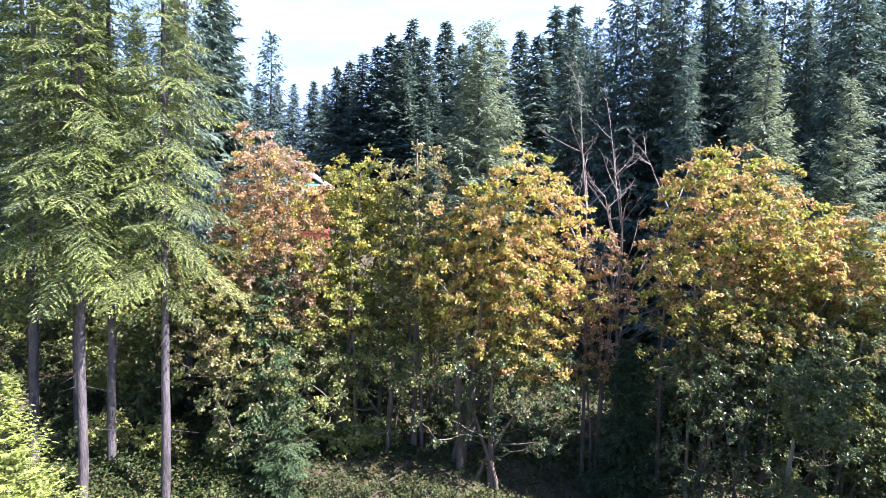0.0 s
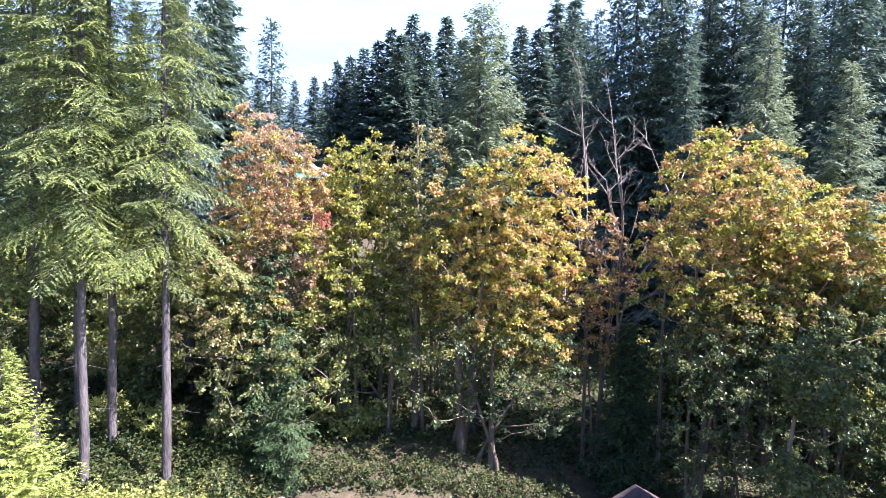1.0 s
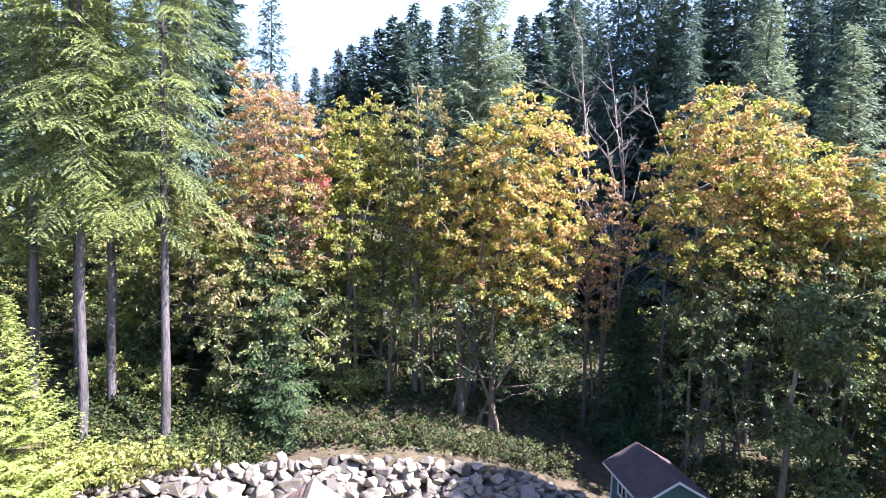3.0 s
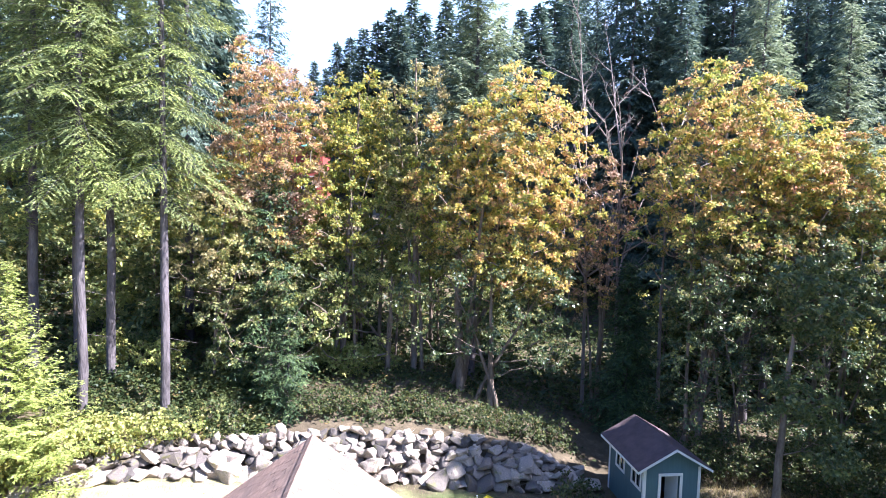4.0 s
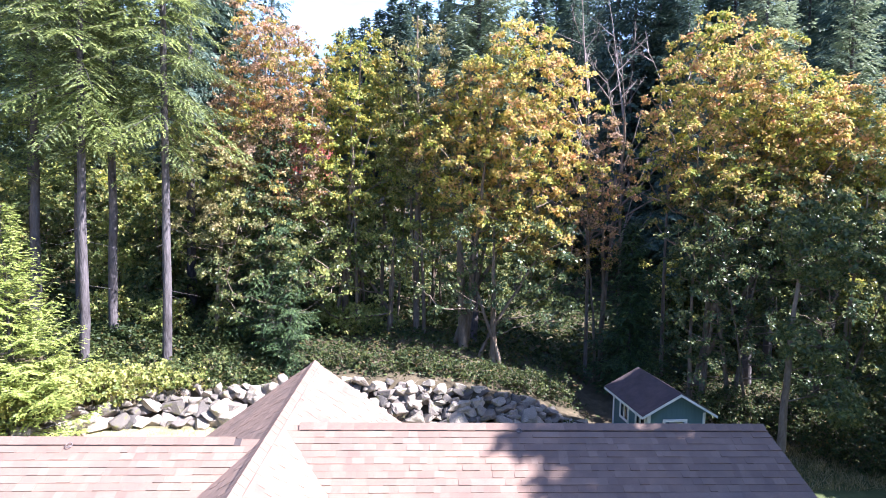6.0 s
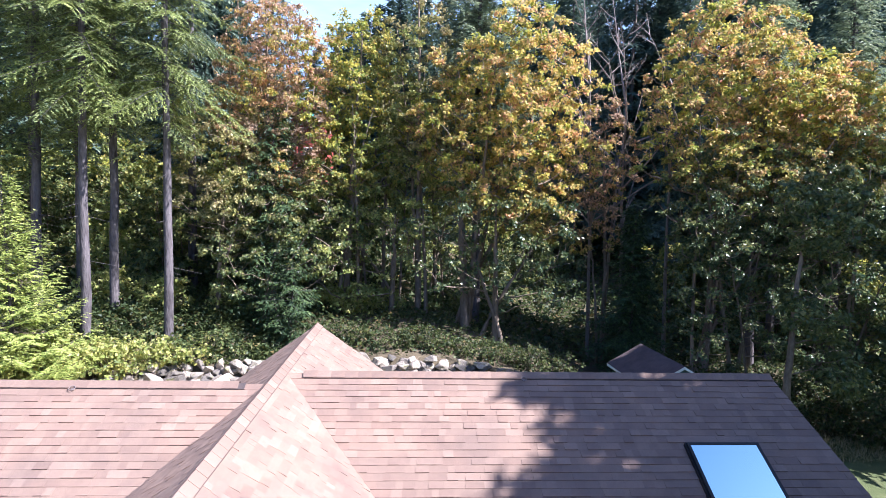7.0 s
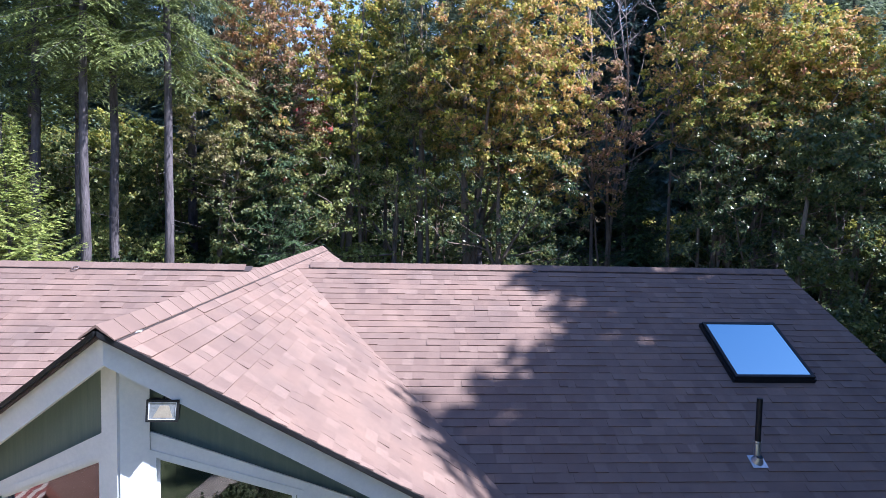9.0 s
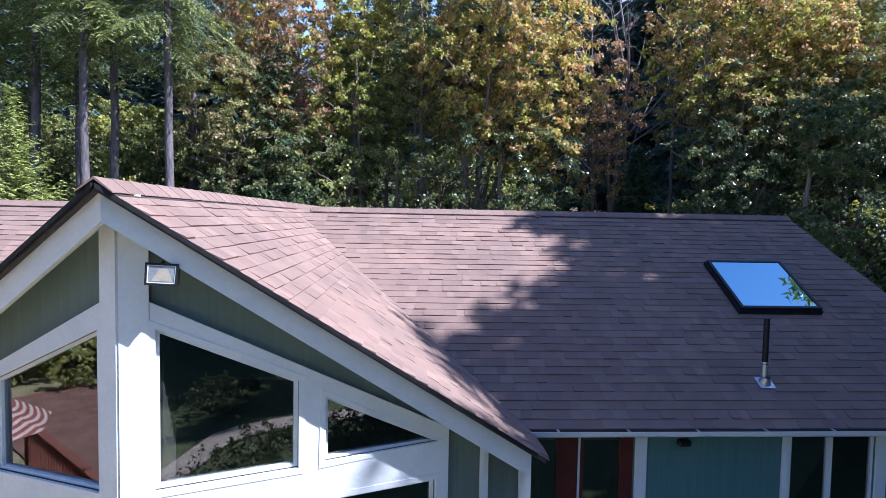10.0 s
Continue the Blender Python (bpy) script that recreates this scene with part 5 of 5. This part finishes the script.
prism("chute", [(-0.62, -0.2, 0.14), (0.72, -0.2, 0.08), (0.72, 0.2, 0.08), (-0.62, 0.2, 0.14)], (0, 0, 0.04), yellow_plastic, slide)
for y in (-0.24, 0.2):
    prism("side_rail", [(-0.62, y, 0.08), (0.72, y, 0.03), (0.72, y, 0.15), (-0.62, y, 0.22)], (0, 0.04, 0), yellow_plastic, slide)
for x, h in ((-0.52, 0.135), (0.62, 0.08)):
    box("foot", (x - 0.04, -0.19, -0.05), (x + 0.04, 0.19, h), black_metal, slide)
stake = box("stake", (2.86, 20.2, ground_at(2.88, 20.2)), (2.91, 20.25, ground_at(2.88, 20.2) + 0.55), galvanised, bevel=0.008)
tagged(stake, "short pale metal stake on the lawn", "stake")

# ---- garden shed ----
def shed():
    s = empty("garden_shed", (9.93, 19.8, 0), 3.0)
    tagged(s, "small teal garden shed with white trim and an open door", "shed")
    W, D, EZ, RZ_ = 1.07, 3.1, 2.20, 3.0
    sl = (RZ_ - EZ) / 1.40
    door_hole = [(-0.42, 0.1), (0.30, 0.1), (0.30, 1.90), (-0.42, 1.90)]
    sheet("wall", [(-W, 0), (W, 0), (W, RZ_ - 0.1 - sl * W), (0, RZ_ - 0.1), (-W, RZ_ - 0.1 - sl * W)], [door_hole], lambda a, z: Vector((a, 0.12, z)), (0, 0.08, 0), shed_teal, s)
    sheet("wall", [(-W, 0), (W, 0), (W, RZ_ - 0.1 - sl * W), (0, RZ_ - 0.1), (-W, RZ_ - 0.1 - sl * W)], [], lambda a, z: Vector((a, D, z)), (0, 0.08, 0), shed_teal, s)
    wins = [[(0.35, 1.32), (1.05, 1.32), (1.05, 1.98), (0.35, 1.98)], [(1.75, 1.32), (2.45, 1.32), (2.45, 1.98), (1.75, 1.98)]]
    top = RZ_ - 0.1 - sl * W
    sheet("wall", [(0.202, 0), (D - 0.002, 0), (D - 0.002, top), (0.202, top)], wins, lambda a, z: Vector((-W, a, z)), (0.08, 0, 0), shed_teal, s)
    sheet("wall", [(0.202, 0), (D - 0.002, 0), (D - 0.002, top), (0.202, top)], [], lambda a, z: Vector((W, a, z)), (-0.08, 0, 0), shed_teal, s)
    box("floor_board", (-W + 0.1, 0.21, 0.04), (W - 0.1, D - 0.05, 0.1), interior_wood, s)
    for ring in wins:
        w = new("window")
        w.parent = s
        a0, a1, z0, z1 = ring[0][0], ring[1][0], ring[0][1], ring[2][1]
        am = (a0 + a1) / 2
        sheet("window_frame", inset(ring, -0.07), [inset([(a0, z0), (am, z0), (am, z1), (a0, z1)], 0.03), inset([(am + 0.001, z0), (a1, z0), (a1, z1), (am + 0.001, z1)], 0.03)], lambda a, z: Vector((-W - 0.03, a, z)), (0.028, 0, 0), white_paint, w)
        p = sheet("pane", inset(ring, 0.005), [], lambda a, z: Vector((-W + 0.03, a, z)), (0.006, 0, 0), window_glass, w)
        p.visible_shadow = False
    for a in (-W, W):
        lo, hi = (a - 0.02, a + 0.085) if a < 0 else (a - 0.085, a + 0.02)
        box("corner_board", (lo, 0.095, 0), (hi, 0.117, RZ_ - 0.17 - sl * (W - 0.02)), white_paint, s)
        lo, hi = (a - 0.022, a - 0.002) if a < 0 else (a + 0.002, a + 0.022)
        box("corner_board", (lo, 0.119, 0), (hi, 0.20, top - 0.03), white_paint, s)
        box("corner_board", (lo, D - 0.03, 0), (hi, D + 0.10, top - 0.03), white_paint, s)
    sheet("door_casing", [(-0.52, 0.05), (0.40, 0.05), (0.40, 2.0), (-0.52, 2.0)], [inset(door_hole, -0.002)], lambda a, z: Vector((a, 0.09, z)), (0, 0.028, 0), white_paint, s)
    d = box("door", (0, 0, 0), (0.035, 0.66, 1.78), white_paint, s, "pale blue-white door standing open inwards")
    d.matrix_basis = pose(0.27, 0.22, 0.11, 0, 0, 12)
    for sg in (-1, 1):
        prism("roof_slope", [(0, -0.12, RZ_), (sg * 1.40, -0.12, EZ), (sg * 1.40, D + 0.25, EZ), (0, D + 0.25, RZ_)], (0, 0, -0.05), shed_shingle_shaded, s)
        prism("rake_board", [(0, -0.145, RZ_ - 0.006), (sg * 1.41, -0.145, EZ - 0.012), (sg * 1.41, -0.145, EZ - 0.10), (0, -0.145, RZ_ - 0.10)], (0, 0.022, 0), white_paint, s)
        box("eave_board", (sg * 1.405 - 0.012, -0.12, EZ - 0.10), (sg * 1.405 + 0.012, D + 0.25, EZ - 0.008), white_paint, s)
    for sg in (-1, 1):
        for i in range(11):
            t0 = i / 11
            x0, x1 = sg * 1.41 * (1 - t0), sg * 1.41 * (1 - t0 - 1 / 11)
            z0, z1 = EZ + (RZ_ - EZ) * t0, EZ + (RZ_ - EZ) * (t0 + 1 / 11)
            prism("shingle_course", [(x0, -0.135, z0 + 0.004), (x0, D + 0.26, z0 + 0.004), (x1, D + 0.26, z1 + 0.002), (x1, -0.135, z1 + 0.002)], (0, 0, 0.012), shed_shingle_shaded, s)
    return s


# shed roof colour darkened to carry the shade of the trees
shed_shingle_shaded = surface("shed_shingle_shaded", (0.055, 0.042, 0.05), (0.12, 0.088, 0.09), 3.0, 0.9, bumps=0.5, fine=90)
shed_teal = surface("shed_teal", (0.075, 0.13, 0.155), (0.105, 0.175, 0.205), 2.0, 0.7, bumps=0.3, fine=40, stretch=(10, 10, 0.6))
shed()


# ---- front garden, mirrored in the windows ----
gravel = surface("gravel_drive", (0.28, 0.23, 0.18), (0.48, 0.40, 0.32), 3.0, 0.95, bumps=0.6, fine=45, dist=0.03)
line = [(-1.2, -0.4), (0.4, -1.35), (1.5, -2.15), (2.2, -2.65), (2.9, -2.75), (4.0, -2.5), (6.0, -1.7), (9.0, -1.2), (13.0, -1.4)]
ring = [(x, y + 0.36) for x, y in line] + [(x, y - 0.40) for x, y in line[::-1]]
drive = prism("garden_path", [(x, y, 0.02) for x, y in ring], (0, 0, 0.03), gravel)
tagged(drive, "pale gravel path through the front garden", "path", kind="structure")
for i, (x, y, r, h) in enumerate([(3.2, -4.6, 0.9, 0.8), (1.2, -0.9, 0.6, 0.5), (2.4, -1.3, 0.7, 0.6), (3.6, -0.9, 0.8, 0.7), (5.0, -0.4, 0.9, 0.8)]):
    bush(x, y, r, h, 0.30, 0.08, leaf_floor, 130 + i, "rounded green garden shrub beside the gravel path", "garden shrubs")

bark_mulch = surface("bark_mulch", (0.16, 0.085, 0.06), (0.33, 0.19, 0.14), 2.0, 0.95, bumps=0.7, fine=30, dist=0.03)
bed = prism("mulch_bed", [(-5.4, 3.2, 0.02), (-16.0, 3.3, 0.02), (-16.6, -1.5, 0.02), (-12.0, -3.2, 0.02), (-6.0, -1.8, 0.02)], (0, 0, 0.03), bark_mulch)
tagged(bed, "red-brown bark mulch bed below the deck", "mulch bed", kind="structure")
for i, (x, y, k) in enumerate([(-17.4, 0.6, 0), (-18.0, 3.0, 2), (-18.6, -2.2, 0), (-21.5, 0.5, 1), (-17.5, -5.0, 2), (-19.6, 1.4, 0)]):
    stand(LOW[k], x, y, 0.75 + 0.08 * i, 50 * i)

deck_wood = surface("deck_wood", (0.20, 0.075, 0.05), (0.33, 0.14, 0.09), 2.0, 0.7, stretch=(1, 9, 1))
deck = empty("deck", (-7.4, 5.6, 0))
tagged(deck, "red-brown timber deck with a baluster railing", "deck")
for i in range(15):
    box("plank", (-3.0, -2.2 + 0.15 * i, 0.12), (2.3, -2.2 + 0.15 * i + 0.142, 0.15), deck_wood, deck, bevel=0.003)
box("rail", (-3.0, -2.25, 1.05), (2.3, -2.11, 1.09), deck_wood, deck)
box("rail", (-3.05, -2.1, 1.05), (-2.91, 0.1, 1.09), deck_wood, deck)
for i in range(35):
    box("baluster", (-2.95 + 0.15 * i, -2.2, 0.151), (-2.91 + 0.15 * i, -2.16, 1.049), deck_wood, deck, bevel=0)
for x, y in ((-3.02, -2.22), (-3.02, 0.0), (0.1, -2.22), (2.2, -2.22)):
    box("post", (x, y, 0), (x + 0.1, y + 0.1, 1.15), deck_wood, deck)

stripe_mat, n, l, b = material("striped_canvas", 0.85, 0, 0.2)
tc = n.new("ShaderNodeTexCoord")
ln = n.new("ShaderNodeVectorMath")
ln.operation = "MULTIPLY"
ln.inputs[1].default_value = (1, 1, 0)
l.new(tc.outputs["Object"], ln.inputs[0])
le = n.new("ShaderNodeVectorMath")
le.operation = "LENGTH"
l.new(ln.outputs[0], le.inputs[0])
sn = n.new("ShaderNodeMath")
sn.operation = "PINGPONG"
sn.inputs[1].default_value = 0.045
l.new(le.outputs["Value"], sn.inputs[0])
gt = n.new("ShaderNodeMath")
gt.operation = "GREATER_THAN"
gt.inputs[1].default_value = 0.023
l.new(sn.outputs[0], gt.inputs[0])
weave = noise_tex(n, l, 60, 3)
l.new(mix_rgb(n, l, (0.30, 0.10, 0.08), (0.62, 0.52, 0.43), gt.outputs[0]), b.inputs["Base Color"])
bump(n, l, b, weave.outputs[0], 0.2, 0.003)
um = empty("patio_umbrella", (-8.3, 4.85, 0.15))
tagged(um, "red and cream striped patio umbrella on the deck", "umbrella")
bm = bmesh.new()
bmesh.ops.create_cone(bm, segments=8, radius1=1.25, radius2=0.03, depth=0.78, matrix=Matrix.Translation((0, 0, 2.05)))
bmesh.ops.solidify(bm, geom=bm.faces, thickness=0.006)
part("canopy", bm, stripe_mat, um)
bm = bmesh.new()
bmesh.ops.create_cone(bm, cap_ends=True, segments=14, radius1=0.024, radius2=0.022, depth=2.45, matrix=Matrix.Translation((0, 0, 1.225)))
part("pole", bm, galvanised, um)
bm = bmesh.new()
bmesh.ops.create_cone(bm, cap_ends=True, segments=20, radius1=0.26, radius2=0.18, depth=0.08, matrix=Matrix.Translation((0, 0, 0.04)))
part("foot", bm, black_metal, um)
for i in range(8):
    a = i * math.pi / 4
    w = Wood()
    w.tube([(0, 0, 2.40), (1.22 * math.cos(a), 1.22 * math.sin(a), 1.65)], [0.008, 0.008], 5)
    w.build("rib", galvanised, um)


table = empty("patio_table", (-8.3, 4.85, 0.15))
tagged(table, "round white patio table under the striped umbrella", "table")
bm = bmesh.new()
bmesh.ops.create_cone(bm, cap_ends=True, segments=32, radius1=0.55, radius2=0.53, depth=0.035, matrix=Matrix.Translation((0, 0, 0.72)))
part("tabletop", bm, white_paint, table)
for i in range(4):
    a = math.pi / 4 + i * math.pi / 2
    w = Wood()
    w.tube([(0.48 * math.cos(a), 0.48 * math.sin(a), 0.0), (0.40 * math.cos(a), 0.40 * math.sin(a), 0.35), (0.42 * math.cos(a), 0.42 * math.sin(a), 0.70)], [0.018, 0.016, 0.018], 8)
    w.build("leg", white_paint, table)


# ---- roof shingles, piece by piece ----
TAB = 0.142
WIDTHS = (0.12, 0.17, 0.22, 0.30)


def tab_mesh(w, t):
    """A shingle tab of some thickness, from its butt edge up the slope."""
    me = bpy.data.meshes.new("shingle")
    h = TAB + 0.02
    v = [(0, 0, t), (w, 0, t), (w, h, 0.003), (0, h, 0.003), (0, 0, 0.0), (w, 0, 0.0)]
    me.from_pydata(v, [], [(0, 1, 2, 3), (0, 4, 5, 1), (0, 3, 4), (1, 5, 2)])
    me.materials.append(shingle_mat)
    return me


THICK = (0.009, 0.012, 0.016, 0.021)
TABS = {(w, t): tab_mesh(w - 0.0005, t) for w in WIDTHS for t in THICK}
rng = np.random.default_rng(11)
loose_v, loose_f, parts_left = [], [], 300
for name, ring, height in SLOPES:
    if name.endswith("back"):
        continue
    # axes of the slope
    pts = [Vector((x, y, height(x, y))) for x, y in ring]
    nor = (pts[1] - pts[0]).cross(pts[2] - pts[0]).normalized()
    nor = nor if nor.z > 0 else -nor
    up = (Vector((0, 0, 1)) - nor * nor.z).normalized()
    u = up.cross(nor).normalized()
    o = pts[0]
    flat = [((p - o).dot(u), (p - o).dot(up)) for p in pts]
    vmin, vmax = min(q[1] for q in flat), max(q[1] for q in flat)
    basis = Matrix((u, up, nor)).transposed().to_4x4()
    v = vmin
    while v < vmax - 0.02:
        vm, hits = min(v + TAB / 2, vmax - 0.01), []
        for i in range(len(flat)):
            a, c = flat[i], flat[(i + 1) % len(flat)]
            if (a[1] - vm) * (c[1] - vm) < 0:
                s = (vm - a[1]) / (c[1] - a[1])
                slant = (c[0] - a[0]) / (c[1] - a[1])
                hits.append((a[0] + s * (c[0] - a[0]), slant))
        hits.sort()
        for (lo, sl), (hi, sh) in zip(hits[::2], hits[1::2]):
            x = lo
            while x < hi - 0.01:
                w, thick = WIDTHS[rng.integers(4)], THICK[rng.integers(4)]
                drop = rng.uniform(-0.0015, 0.0015)
                whole = lo < x and x + w < hi - 0.1
                if x == lo:
                    w *= rng.uniform(0.4, 1.0)
                top = min(TAB + 0.02, vmax - v)
                if x + w > hi - 0.1:
                    w = hi - x
                lift = rng.uniform(0.0, 0.0012)
                place = o + u * x + up * (v + drop) + nor * (0.004 + lift)
                if whole and parts_left and name == "main_right" and v < vmax - TAB and (place.x < 3.2):
                    ob = bpy.data.objects.new("shingle", TABS[w, thick])
                    scene.collection.objects.link(ob)
                    ob.parent = roof
                    ob.matrix_basis = Matrix.Translation(place) @ basis
                    parts_left -= 1
                else:
                    h2 = -TAB / 2
                    cut0 = sl * h2 if x == lo else 0.0
                    cut1 = sh * h2 if x + w >= hi - 1e-6 else 0.0
                    cap0 = sl * (top + h2) if x == lo else 0.0
                    cap1 = sh * (top + h2) if x + w >= hi - 1e-6 else 0.0
                    k = len(loose_v)
                    for a, c, t in ((x + cut0, v + drop, thick), (x + w - 0.0005 + cut1, v + drop, thick), (x + w - 0.0005 + cap1, v + top, 0.003), (x + cap0, v + top, 0.003), (x + cut0, v + drop, 0), (x + w - 0.0005 + cut1, v + drop, 0)):
                        loose_v.append(tuple(o + u * a + up * c + nor * (t + 0.004 + lift)))
                    loose_f += [(k, k + 1, k + 2, k + 3), (k, k + 4, k + 5, k + 1), (k, k + 3, k + 4), (k + 1, k + 5, k + 2)]
                x += w
        v += TAB
me = bpy.data.meshes.new("shingles")
me.from_pydata(loose_v, [], loose_f)
me.materials.append(shingle_mat)
rest = new("shingles", me)
rest.parent = roof
tagged(rest, kind="stuff")


def cap_mesh(slope):
    me = bpy.data.meshes.new("ridge_cap")
    w, h, t = 0.13, 0.27, 0.010
    d = w * slope
    v = [(-w, 0, -d + t), (0, 0, t + 0.012), (w, 0, -d + t), (w, h, -d + 0.004), (0, h, 0.016), (-w, h, -d + 0.004), (-w, 0, -d), (0, 0, 0.0), (w, 0, -d)]
    me.from_pydata(v, [], [(0, 1, 4, 5), (1, 2, 3, 4), (0, 6, 7, 1), (1, 7, 8, 2), (0, 5, 6), (2, 8, 3)])
    me.materials.append(shingle_mat)
    return me


def caps(start, end, slope, step=0.25):
    me, a, c = cap_mesh(slope), Vector(start), Vector(end)
    way = (c - a).normalized()
    side = way.cross(Vector((0, 0, 1))).normalized()
    m = Matrix((side, way, side.cross(way))).transposed().to_4x4()
    for i in range(int((c - a).length / step)):
        ob = bpy.data.objects.new("ridge_cap", me)
        scene.collection.objects.link(ob)
        ob.parent = roof
        ob.matrix_basis = Matrix.Translation(a + way * i * step + Vector((0, 0, 0.034 + 0.003 * random.random()))) @ m


def ridge_shadow_strip(start, end, slope):
    """A thin dark strip added along a ridge, under its caps, as their shadow line."""
    a, c = Vector(start), Vector(end)
    side = (c - a).normalized().cross(Vector((0, 0, 1))).normalized()
    d, drop = 0.127, 0.127 * slope
    ring = [a + side * x + Vector((0, 0, z)) for x, z in ((-d, 0.004 - drop), (0, 0.004), (d, 0.004 - drop), (d, 0.024 - drop), (0, 0.024), (-d, 0.024 - drop))]
    prism("ridge_shadow_strip", ring, c - a, underlay, roof)


ridge_shadow_strip((RX, FY + 0.02, RZ), (RX, BY, RZ), GS)
ridge_shadow_strip((7.25, MY, MZ), (RX + 0.45, MY, MZ), MS)
ridge_shadow_strip((-11.0, LY, MZ), (RX - 0.45, LY, MZ), MS)
caps((RX, FY - 0.02, RZ), (RX, BY, RZ), GS)
caps((7.27, MY, MZ), (RX + 0.35, MY, MZ), MS)
caps((-11.0, LY, MZ), (RX - 0.35, LY, MZ), MS)
